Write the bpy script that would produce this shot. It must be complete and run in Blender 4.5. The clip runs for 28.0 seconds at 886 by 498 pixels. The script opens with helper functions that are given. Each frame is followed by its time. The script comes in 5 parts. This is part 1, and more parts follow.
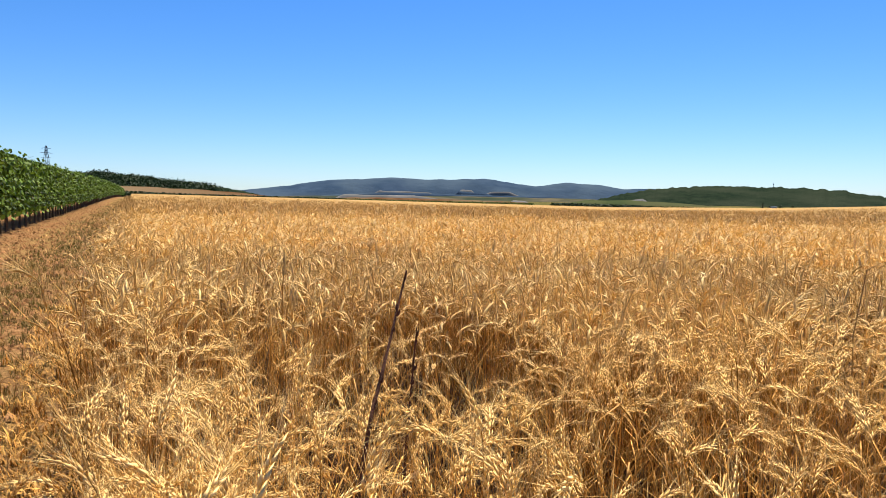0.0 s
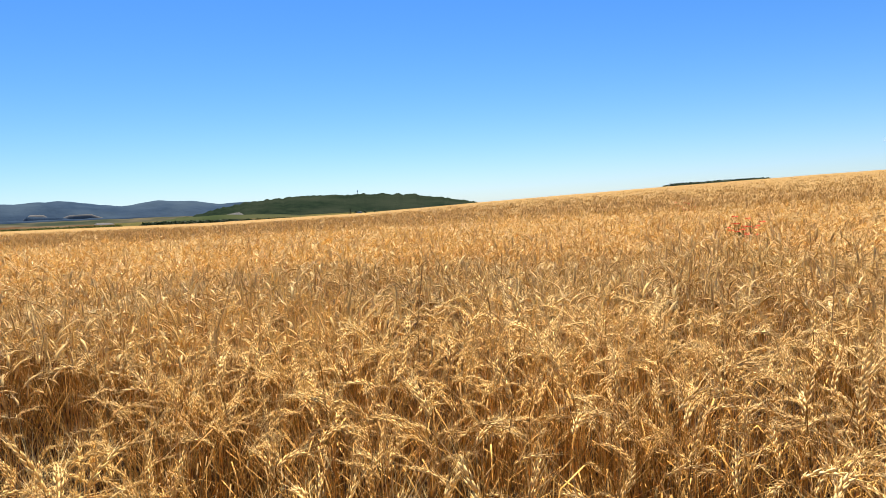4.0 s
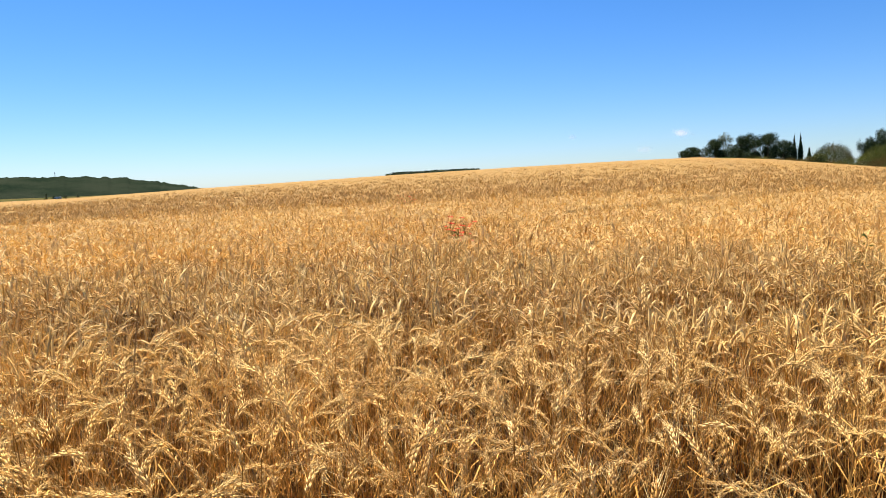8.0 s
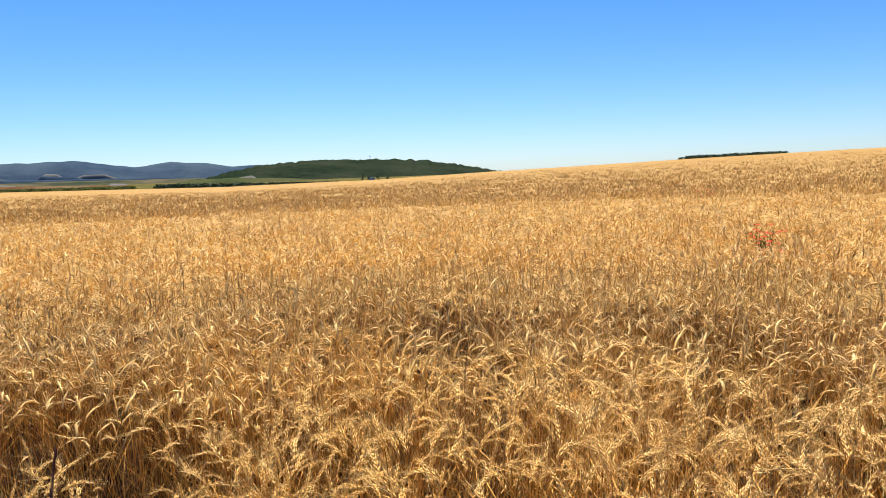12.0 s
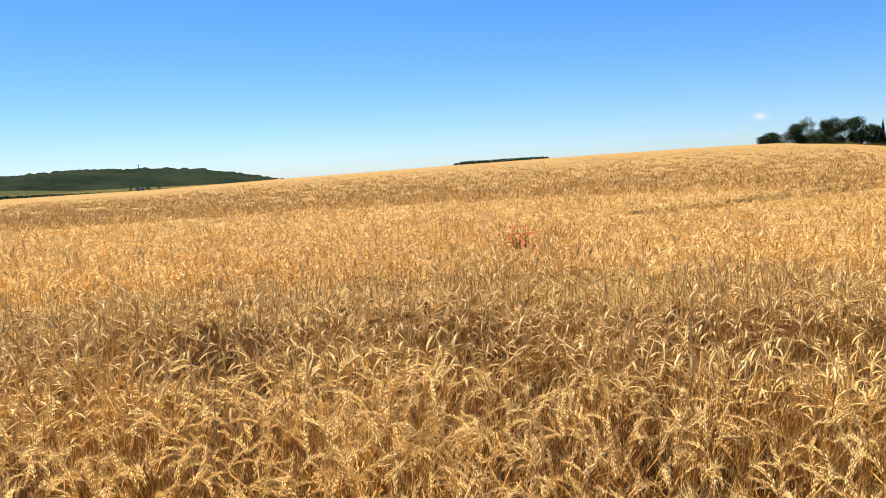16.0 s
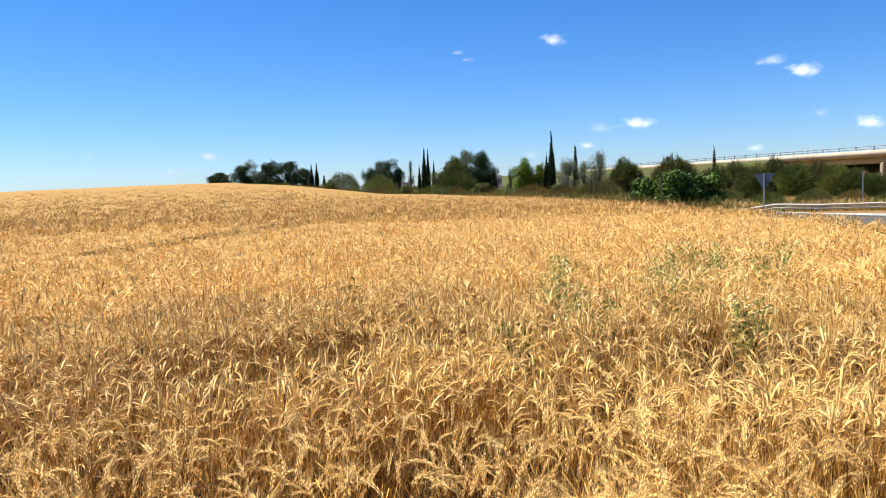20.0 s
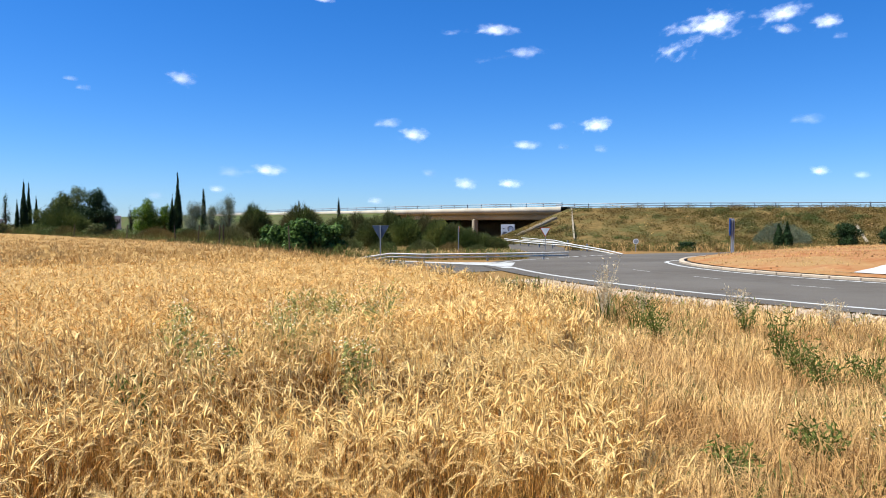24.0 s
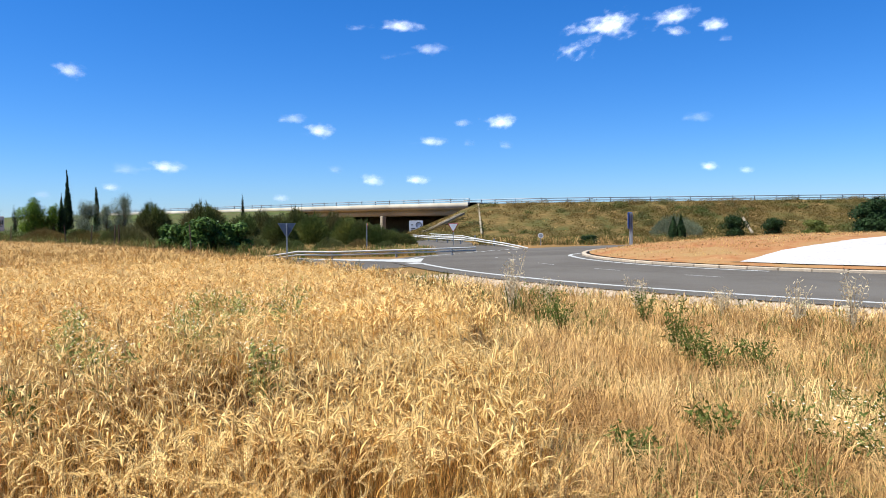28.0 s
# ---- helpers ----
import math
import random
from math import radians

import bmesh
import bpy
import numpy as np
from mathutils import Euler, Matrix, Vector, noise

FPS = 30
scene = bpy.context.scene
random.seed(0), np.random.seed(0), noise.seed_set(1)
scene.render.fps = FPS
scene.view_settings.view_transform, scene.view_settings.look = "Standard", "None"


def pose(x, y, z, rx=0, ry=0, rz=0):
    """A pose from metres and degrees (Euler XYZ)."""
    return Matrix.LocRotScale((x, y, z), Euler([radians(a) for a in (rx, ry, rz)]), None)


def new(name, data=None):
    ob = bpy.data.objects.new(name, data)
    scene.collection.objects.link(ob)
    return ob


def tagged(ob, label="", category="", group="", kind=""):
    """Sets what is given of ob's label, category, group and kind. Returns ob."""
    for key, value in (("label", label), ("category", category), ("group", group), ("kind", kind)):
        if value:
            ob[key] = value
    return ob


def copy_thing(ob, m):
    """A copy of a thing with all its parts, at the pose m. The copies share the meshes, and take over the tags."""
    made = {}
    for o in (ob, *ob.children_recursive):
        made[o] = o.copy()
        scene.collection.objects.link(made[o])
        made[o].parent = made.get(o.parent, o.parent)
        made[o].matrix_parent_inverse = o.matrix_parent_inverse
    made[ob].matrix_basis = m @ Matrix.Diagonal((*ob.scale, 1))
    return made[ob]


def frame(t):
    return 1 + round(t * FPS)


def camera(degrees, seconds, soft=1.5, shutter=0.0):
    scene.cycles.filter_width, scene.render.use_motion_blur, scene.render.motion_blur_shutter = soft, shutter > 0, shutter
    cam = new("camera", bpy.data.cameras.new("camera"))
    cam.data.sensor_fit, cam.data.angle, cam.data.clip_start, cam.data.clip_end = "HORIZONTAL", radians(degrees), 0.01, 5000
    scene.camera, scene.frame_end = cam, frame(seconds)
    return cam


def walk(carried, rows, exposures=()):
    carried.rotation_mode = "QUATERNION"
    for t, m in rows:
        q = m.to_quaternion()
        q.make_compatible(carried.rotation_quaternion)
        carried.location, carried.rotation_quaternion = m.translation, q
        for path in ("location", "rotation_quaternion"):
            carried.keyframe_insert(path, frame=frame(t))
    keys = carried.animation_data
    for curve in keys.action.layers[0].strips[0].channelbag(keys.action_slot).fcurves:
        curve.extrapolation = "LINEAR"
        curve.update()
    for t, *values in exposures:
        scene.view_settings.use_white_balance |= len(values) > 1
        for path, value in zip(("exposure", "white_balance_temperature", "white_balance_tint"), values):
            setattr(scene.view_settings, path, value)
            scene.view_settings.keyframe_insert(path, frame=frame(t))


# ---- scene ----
cam = camera(63.2, 28.0, soft=0.9)
PATH = [
    (0.0, pose(0.000, 0.000, 1.200, 86.04, -0.92, 0.06)),
    (0.5, pose(0.016, -0.005, 1.204, 86.32, -0.48, -3.13)),
    (1.0, pose(0.027, -0.009, 1.207, 86.53, -0.06, -6.44)),
    (1.5, pose(0.031, -0.010, 1.209, 86.68, 0.40, -10.01)),
    (2.0, pose(0.031, -0.009, 1.211, 86.77, 0.93, -13.88)),
    (2.5, pose(0.036, -0.009, 1.210, 86.73, 1.21, -17.76)),
    (4.5, pose(0.060, -0.024, 1.215, 86.33, 3.25, -36.41)),
    (5.0, pose(0.064, -0.025, 1.217, 86.08, 3.37, -41.76)),
    (5.5, pose(0.072, -0.029, 1.217, 85.95, 3.68, -46.43)),
    (6.0, pose(0.081, -0.032, 1.219, 85.76, 3.74, -50.91)),
    (6.5, pose(0.079, -0.028, 1.218, 85.61, 3.50, -54.28)),
    (7.0, pose(0.060, -0.011, 1.215, 85.41, 3.18, -56.06)),
    (7.5, pose(0.047, 0.008, 1.242, 84.86, 2.80, -55.04)),
    (8.0, pose(0.064, -0.015, 1.363, 84.51, 2.17, -52.67)),
    (8.5, pose(0.072, -0.073, 1.507, 84.09, 1.44, -50.85)),
    (9.0, pose(0.038, -0.069, 1.596, 83.79, 1.06, -48.33)),
    (9.5, pose(-0.015, -0.013, 1.645, 83.85, 1.01, -44.91)),
    (10.0, pose(-0.048, 0.024, 1.673, 83.85, 1.04, -41.88)),
    (10.5, pose(-0.056, -0.006, 1.665, 83.88, 1.08, -38.38)),
    (11.0, pose(-0.077, -0.044, 1.625, 83.96, 1.15, -35.17)),
    (11.5, pose(-0.105, -0.042, 1.596, 83.98, 1.40, -32.08)),
    (13.5, pose(-0.084, -0.091, 1.602, 83.87, 2.39, -28.67)),
    (14.0, pose(-0.085, -0.080, 1.607, 83.76, 2.82, -30.85)),
    (14.5, pose(-0.084, -0.073, 1.613, 83.60, 3.06, -34.27)),
    (15.0, pose(-0.069, -0.081, 1.619, 83.61, 3.13, -38.16)),
    (15.5, pose(-0.044, -0.123, 1.626, 83.62, 2.94, -42.56)),
    (16.0, pose(-0.016, -0.186, 1.627, 83.79, 2.72, -47.26)),
    (16.5, pose(0.003, -0.241, 1.619, 84.08, 2.58, -53.00)),
    (17.0, pose(0.011, -0.261, 1.619, 84.30, 2.54, -59.29)),
    (17.5, pose(0.002, -0.246, 1.628, 84.51, 2.57, -65.06)),
    (18.0, pose(-0.020, -0.232, 1.635, 84.74, 2.64, -70.83)),
    (18.5, pose(-0.051, -0.244, 1.636, 84.71, 2.56, -76.51)),
    (19.0, pose(-0.095, -0.273, 1.636, 84.84, 2.36, -81.21)),
    (19.5, pose(-0.147, -0.280, 1.637, 84.97, 2.12, -85.33)),
    (20.0, pose(-0.186, -0.248, 1.647, 85.01, 1.93, -88.71)),
    (20.5, pose(-0.211, -0.197, 1.670, 85.44, 1.45, -92.32)),
    (21.0, pose(-0.257, -0.171, 1.678, 85.76, 1.12, -96.19)),
    (21.5, pose(-0.333, -0.172, 1.679, 86.33, 0.89, -100.12)),
    (22.0, pose(-0.400, -0.193, 1.684, 86.73, 0.46, -104.44)),
    (22.5, pose(-0.430, -0.216, 1.686, 87.04, 0.19, -108.57)),
    (24.5, pose(-0.475, -0.247, 1.687, 88.42, -0.16, -119.18)),
    (25.0, pose(-0.475, -0.247, 1.687, 88.45, -0.09, -120.27)),
    (25.5, pose(-0.475, -0.247, 1.687, 88.40, -0.06, -120.91)),
    (26.0, pose(-0.475, -0.247, 1.687, 88.35, 0.09, -121.61)),
    (26.5, pose(-0.475, -0.247, 1.687, 88.32, 0.20, -122.38)),
    (27.0, pose(-0.475, -0.247, 1.687, 88.20, 0.36, -122.97)),
    (27.5, pose(-0.475, -0.247, 1.687, 88.06, 0.48, -123.72)),
    (28.0, pose(-0.475, -0.247, 1.687, 87.89, 0.55, -124.74)),
]
walk(cam, PATH, [(0.0, 1.08, 6600, 13), (16.0, 1.08, 6600, 13), (20.0, 1.10, 6300, 12), (25.0, 0.95, 5650, 10), (28.0, 0.95, 5650, 10)])

# ---- light ----
SUN_AZ, SUN_EL = -18.0, 60.0
world = bpy.data.worlds.new("world")
scene.world = world
world.use_nodes = True
wn, wl = world.node_tree.nodes, world.node_tree.links
sky = wn.new("ShaderNodeTexSky")
sky.sky_type, sky.sun_disc = "NISHITA", False
sky.sun_elevation, sky.sun_rotation = radians(SUN_EL), radians(-SUN_AZ)
sky.air_density, sky.dust_density, sky.ozone_density, sky.altitude = 1.0, 0.3, 3.0, 500
tint = wn.new("ShaderNodeMix")
tint.data_type, tint.blend_type = "RGBA", "MULTIPLY"
tint.inputs[0].default_value, tint.inputs[7].default_value = 1.0, (0.72, 0.88, 1.15, 1)
clear = wn.new("ShaderNodeHueSaturation")
clear.inputs["Saturation"].default_value = 1.17
wl.new(sky.outputs[0], tint.inputs[6])
wl.new(tint.outputs[2], clear.inputs["Color"])
wl.new(clear.outputs[0], wn["Background"].inputs[0])
wn["Background"].inputs[1].default_value = 0.061
sun_data = bpy.data.lights.new("sun", "SUN")
sun_data.energy, sun_data.angle, sun_data.color = 5.0, radians(0.53), (1.0, 0.93, 0.80)
sun = new("sun", sun_data)
sun.rotation_euler = (radians(90 - SUN_EL), 0, radians(180 + SUN_AZ))


# ---- materials ----
def material(name, base, alt=None, scale=5.0, rough=0.8, metal=0.0, bump=0.0, bump_scale=40.0, third=None, third_scale=0.5,
             vary=0.0, island=0.0, through_light=0.0, clear=0.0, spec=0.08):
    """A surface of two colours mixed by noise, a third at a broader scale, relief, and a change from piece to piece."""
    m = bpy.data.materials.new(name)
    m.use_nodes = True
    n, l = m.node_tree.nodes, m.node_tree.links
    bsdf = n["Principled BSDF"]
    bsdf.inputs["Specular IOR Level"].default_value = spec
    bsdf.inputs["Roughness"].default_value, bsdf.inputs["Metallic"].default_value = rough, metal
    geo = n.new("ShaderNodeNewGeometry")
    info = n.new("ShaderNodeObjectInfo")

    def noise_of(s, detail=4.0):
        t = n.new("ShaderNodeTexNoise")
        t.inputs["Scale"].default_value, t.inputs["Detail"].default_value = s, detail
        l.new(geo.outputs["Position"], t.inputs["Vector"])
        return t.outputs["Fac"]

    def ramp(fac, lo, hi):
        r = n.new("ShaderNodeMapRange")
        r.inputs["From Min"].default_value, r.inputs["From Max"].default_value = lo, hi
        l.new(fac, r.inputs["Value"])
        return r.outputs[0]

    def mix(fac, a, b):
        x = n.new("ShaderNodeMix")
        x.data_type = "RGBA"
        if hasattr(fac, "node"):
            l.new(fac, x.inputs[0])
        else:
            x.inputs[0].default_value = fac
        for sock, v in ((x.inputs[6], a), (x.inputs[7], b)):
            if hasattr(v, "node"):
                l.new(v, sock)
            else:
                sock.default_value = (*v, 1)
        return x.outputs[2]

    colour = base
    if alt:
        colour = mix(ramp(noise_of(scale), 0.35, 0.65), base, alt)
    if third:
        colour = mix(ramp(noise_of(third_scale), 0.42, 0.68), colour, third)
    if vary or island:
        h = n.new("ShaderNodeHueSaturation")
        amount = vary or island
        r = n.new("ShaderNodeMapRange")
        r.inputs["To Min"].default_value, r.inputs["To Max"].default_value = 1 - amount, 1 + amount
        l.new(geo.outputs["Random Per Island"] if island else info.outputs["Random"], r.inputs["Value"])
        l.new(r.outputs[0], h.inputs["Value"])
        if hasattr(colour, "node"):
            l.new(colour, h.inputs["Color"])
        else:
            h.inputs["Color"].default_value = (*colour, 1)
        colour = h.outputs[0]
    if hasattr(colour, "node"):
        l.new(colour, bsdf.inputs["Base Color"])
    else:
        bsdf.inputs["Base Color"].default_value = (*colour, 1)
    if bump:
        b = n.new("ShaderNodeBump")
        b.inputs["Strength"].default_value, b.inputs["Distance"].default_value = 1.0, bump
        l.new(noise_of(bump_scale, 6.0), b.inputs["Height"])
        l.new(b.outputs[0], bsdf.inputs["Normal"])
    last = bsdf.outputs[0]
    if through_light:
        t = n.new("ShaderNodeBsdfTranslucent")
        if hasattr(colour, "node"):
            l.new(colour, t.inputs[0])
        else:
            t.inputs[0].default_value = (*colour, 1)
        mx = n.new("ShaderNodeMixShader")
        mx.inputs[0].default_value = through_light
        l.new(last, mx.inputs[1])
        l.new(t.outputs[0], mx.inputs[2])
        last = mx.outputs[0]
    if clear:
        tr = n.new("ShaderNodeBsdfTransparent")
        mx = n.new("ShaderNodeMixShader")
        mx.inputs[0].default_value = clear
        l.new(last, mx.inputs[1])
        l.new(tr.outputs[0], mx.inputs[2])
        last = mx.outputs[0]
    l.new(last, n["Material Output"].inputs[0])
    return m


M_EAR = material("wheat_ear", (0.40, 0.21, 0.047), (0.95, 0.68, 0.29), 9.0, 0.55, island=0.16, through_light=0.04, third=(0.76, 0.49, 0.16), third_scale=0.45, spec=0.14)
M_CROP = material("standing_crop", (0.31, 0.178, 0.055), (0.72, 0.475, 0.185), 6.0, 0.7, island=0.35, through_light=0.08, third=(0.47, 0.292, 0.098), third_scale=0.06, spec=0.06)
M_AWN = material("wheat_awn", (0.70, 0.43, 0.12), (0.93, 0.70, 0.31), 7.0, 0.5, island=0.35, through_light=0.05, third=(0.85, 0.60, 0.22), third_scale=0.45, spec=0.16)
M_STRAW = material("wheat_straw", (0.25, 0.108, 0.017), (0.64, 0.365, 0.09), 2.0, 0.55, island=0.6, through_light=0.02, spec=0.08)
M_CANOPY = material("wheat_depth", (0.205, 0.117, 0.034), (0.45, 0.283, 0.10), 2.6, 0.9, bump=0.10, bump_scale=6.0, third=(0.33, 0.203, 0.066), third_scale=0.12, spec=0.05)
# Near-black: the shade under the crop is put into soil and stubble colour.
M_STUBBLE_SHADE = material("stubble_painted_shade", (0.022, 0.009, 0.003), (0.055, 0.024, 0.007), 9.0, 0.95, bump=0.06, bump_scale=30.0)
M_SOIL = material("red_soil", (0.165, 0.076, 0.028), (0.26, 0.140, 0.060), 6.0, 0.95, bump=0.09, bump_scale=11.0, third=(0.20, 0.12, 0.045), third_scale=0.7, spec=0.02)
M_PLAIN = material("far_fields", (0.055, 0.065, 0.020), (0.17, 0.12, 0.05), 0.012, 0.95, third=(0.04, 0.055, 0.016), third_scale=0.02, spec=0.0)
M_TRACK = material("dry_track", (0.19, 0.10, 0.033), (0.26, 0.155, 0.06), 5.0, 0.95, bump=0.04, bump_scale=18.0, third=(0.16, 0.11, 0.038), third_scale=0.3, spec=0.02)
# The blue of distant haze is put into the woods' own colour.
M_MOUNTAIN = material("hazy_mountain_woods", (0.027, 0.048, 0.078), (0.038, 0.062, 0.096), 0.01, 0.95, bump=30.0, bump_scale=0.004, third=(0.055, 0.082, 0.108), third_scale=0.003, spec=0.0)
M_PALE_FIELD = material("pale_stubble", (0.15, 0.145, 0.135), (0.205, 0.195, 0.175), 0.01, 0.95, third=(0.10, 0.105, 0.10), third_scale=0.006, spec=0.0)
# A little haze is mixed into the scrub's green.
M_HILL = material("hazy_hill_scrub", (0.010, 0.018, 0.011), (0.018, 0.028, 0.016), 0.05, 0.95, bump=3.0, bump_scale=0.12, third=(0.026, 0.034, 0.021), third_scale=0.01, spec=0.0)
M_SLOPE = material("bare_slope", (0.075, 0.036, 0.016), (0.13, 0.072, 0.033), 0.05, 0.95, third=(0.15, 0.105, 0.058), third_scale=0.012, spec=0.0)
M_LEAF = material("broad_leaf", (0.060, 0.108, 0.010), (0.135, 0.195, 0.022), 2.5, 0.7, island=0.6, through_light=0.25, spec=0.04)
M_VINE = material("vine_leaf", (0.040, 0.078, 0.008), (0.125, 0.185, 0.022), 4.0, 0.6, island=0.7, through_light=0.2, third=(0.075, 0.12, 0.014), third_scale=0.9, spec=0.1)
M_DARK_LEAF = material("dark_leaf", (0.016, 0.033, 0.011), (0.030, 0.052, 0.015), 1.0, 0.6, island=0.4, through_light=0.15)
M_BROOM = material("broom_green", (0.095, 0.118, 0.025), (0.185, 0.185, 0.046), 0.7, 0.7, island=0.3, through_light=0.3, third=(0.066, 0.088, 0.020), third_scale=0.3)
M_PINE = material("pine_needles", (0.055, 0.075, 0.014), (0.115, 0.125, 0.026), 0.9, 0.65, island=0.35, through_light=0.2, third=(0.030, 0.050, 0.014), third_scale=0.35)
M_THICKET = material("thicket_green", (0.055, 0.078, 0.018), (0.105, 0.120, 0.032), 0.8, 0.7, island=0.35, through_light=0.25, third=(0.11, 0.095, 0.035), third_scale=0.35)
M_OLIVE = material("olive_leaf", (0.118, 0.141, 0.081), (0.163, 0.178, 0.111), 1.0, 0.6, island=0.35, through_light=0.2)
M_BARK = material("bark", (0.074, 0.048, 0.030), (0.118, 0.081, 0.052), 8.0, 0.95, bump=0.02, bump_scale=30)
M_DRY = material("dry_grass", (0.50, 0.30, 0.100), (0.70, 0.48, 0.195), 1.0, 0.65, island=0.5, through_light=0.15, third=(0.37, 0.21, 0.068), third_scale=0.6, spec=0.1)
M_OAT = material("dry_oats", (0.48, 0.38, 0.22), (0.60, 0.50, 0.32), 6.0, 0.7, island=0.3, through_light=0.2)
M_SCRUB = material("hillside_scrub", (0.125, 0.084, 0.025), (0.195, 0.132, 0.045), 0.3, 0.9, island=0.12, through_light=0.25, third=(0.085, 0.084, 0.023), third_scale=0.16, spec=0.03)
M_FIG = material("fig_leaf", (0.045, 0.085, 0.014), (0.095, 0.150, 0.030), 2.0, 0.45, island=0.5, through_light=0.22)
M_CAMO = material("camomile_green", (0.25, 0.27, 0.065), (0.40, 0.38, 0.115), 8.0, 0.7, island=0.4, through_light=0.3)
M_ASPHALT = material("asphalt", (0.084, 0.072, 0.056), (0.103, 0.090, 0.072), 1.5, 0.85, bump=0.004, bump_scale=120, third=(0.120, 0.106, 0.086), third_scale=0.15, spec=0.05)
M_PAINT = material("road_paint", (0.45, 0.44, 0.40), (0.35, 0.34, 0.305), 6.0, 0.8)
M_KERB = material("kerb_stone", (0.36, 0.28, 0.19), (0.42, 0.34, 0.24), 6.0, 0.9, bump=0.01, vary=0.12)
M_GRAVEL = material("white_gravel", (0.48, 0.45, 0.41), (0.38, 0.35, 0.32), 9.0, 0.95, bump=0.04, bump_scale=25, third=(0.52, 0.49, 0.45), third_scale=0.4)
M_ISLE = material("island_earth", (0.26, 0.105, 0.036), (0.33, 0.175, 0.070), 1.6, 0.95, bump=0.09, bump_scale=7.0, third=(0.29, 0.18, 0.068), third_scale=0.5)
M_CONCRETE = material("concrete", (0.40, 0.345, 0.25), (0.46, 0.41, 0.31), 0.6, 0.9, bump=0.01, third=(0.32, 0.28, 0.21), third_scale=0.25)
M_OLD_CONCRETE = material("weathered_concrete", (0.24, 0.195, 0.13), (0.30, 0.25, 0.17), 1.0, 0.95, bump=0.01)
M_EMBANK = material("embankment_scrub", (0.115, 0.078, 0.024), (0.165, 0.108, 0.036), 1.3, 0.95, bump=0.35, bump_scale=2.0, third=(0.07, 0.068, 0.019), third_scale=0.3)
M_ZINC = material("zinc", (0.20, 0.21, 0.22), (0.26, 0.27, 0.28), 3.0, 0.5, metal=0.3)
M_RAIL_GREY = material("rail_grey", (0.50, 0.48, 0.42), (0.40, 0.385, 0.335), 3.0, 0.6)
M_SIGN_BACK = material("sign_back", (0.055, 0.075, 0.11), (0.07, 0.09, 0.13), 3.0, 0.5)
M_WHITE = material("white_paint", (0.592, 0.592, 0.592), (0.548, 0.548, 0.548), 3.0, 0.5)
M_RED = material("red_paint", (0.407, 0.022, 0.022), (0.355, 0.022, 0.022), 3.0, 0.5)
M_BLACK = material("black_paint", (0.015, 0.015, 0.015), (0.022, 0.022, 0.022), 3.0, 0.5)


def cloud_material():
    """White vapour, dense in the middle of each cloud and thinning out softly; an object's alpha sets how dense it is."""
    m = bpy.data.materials.new("cloud")
    m.use_nodes = True
    n, l = m.node_tree.nodes, m.node_tree.links
    tc, info = n.new("ShaderNodeTexCoord"), n.new("ShaderNodeObjectInfo")

    def calc(op, a, b=0.0, c=0.0):
        x = n.new("ShaderNodeMath")
        x.operation = op
        for sock, v in zip(x.inputs, (a, b, c)):
            if hasattr(v, "node"):
                l.new(v, sock)
            else:
                sock.default_value = v
        return x.outputs[0]

    sep = n.new("ShaderNodeSeparateXYZ")
    l.new(tc.outputs["Generated"], sep.inputs[0])
    u, w = calc("MULTIPLY_ADD", sep.outputs[0], 2.0, -1.0), calc("MULTIPLY_ADD", sep.outputs[2], 2.0, -1.0)
    r = calc("SQRT", calc("ADD", calc("MULTIPLY", u, u), calc("MULTIPLY", w, w)))
    lumps = []
    for scale, detail in ((0.006, 2.0), (0.022, 5.0)):
        tex = n.new("ShaderNodeTexNoise")
        tex.noise_dimensions = "4D"
        tex.inputs["Scale"].default_value, tex.inputs["Detail"].default_value, tex.inputs["Roughness"].default_value = scale, detail, 0.55
        l.new(tc.outputs["Object"], tex.inputs["Vector"])
        l.new(calc("MULTIPLY", info.outputs["Random"], 40.0), tex.inputs["W"])
        lumps.append(calc("SUBTRACT", tex.outputs["Fac"], 0.5))
    body = calc("ADD", calc("MULTIPLY_ADD", lumps[0], 1.6, 0.56), calc("MULTIPLY", lumps[1], 0.8))
    fac = n.new("ShaderNodeMapRange")
    fac.interpolation_type = "SMOOTHSTEP"
    fac.inputs["From Min"].default_value, fac.inputs["From Max"].default_value = 0.0, 1.15
    l.new(calc("SUBTRACT", body, calc("MULTIPLY", r, 0.72)), fac.inputs["Value"])
    bsdf = n["Principled BSDF"]
    bsdf.inputs["Base Color"].default_value, bsdf.inputs["Roughness"].default_value, bsdf.inputs["Specular IOR Level"].default_value = (0.86, 0.84, 0.86, 1), 1.0, 0.0
    l.new(calc("MULTIPLY", fac.outputs[0], info.outputs["Alpha"]), bsdf.inputs["Alpha"])
    return m


M_CLOUD = cloud_material()
M_FAR_FIELD = material("distant_fields", (0.030, 0.042, 0.024), (0.12, 0.098, 0.062), 0.010, 0.95, third=(0.03, 0.042, 0.032), third_scale=0.004, spec=0.0)
M_GREEN_FIELD = material("far_green_field", (0.042, 0.058, 0.024), (0.075, 0.082, 0.036), 0.02, 0.95, third=(0.06, 0.06, 0.03), third_scale=0.008, spec=0.0)
M_POPPY = material("poppy_red", (0.518, 0.037, 0.015), (0.592, 0.074, 0.022), 20.0, 0.6, through_light=0.4)
M_PETAL = material("white_petal", (0.78, 0.74, 0.54), (0.84, 0.81, 0.66), 20.0, 0.6, through_light=0.3)
M_WEED = material("weed_green", (0.082, 0.112, 0.018), (0.145, 0.165, 0.036), 3.0, 0.6, island=0.35, through_light=0.3)
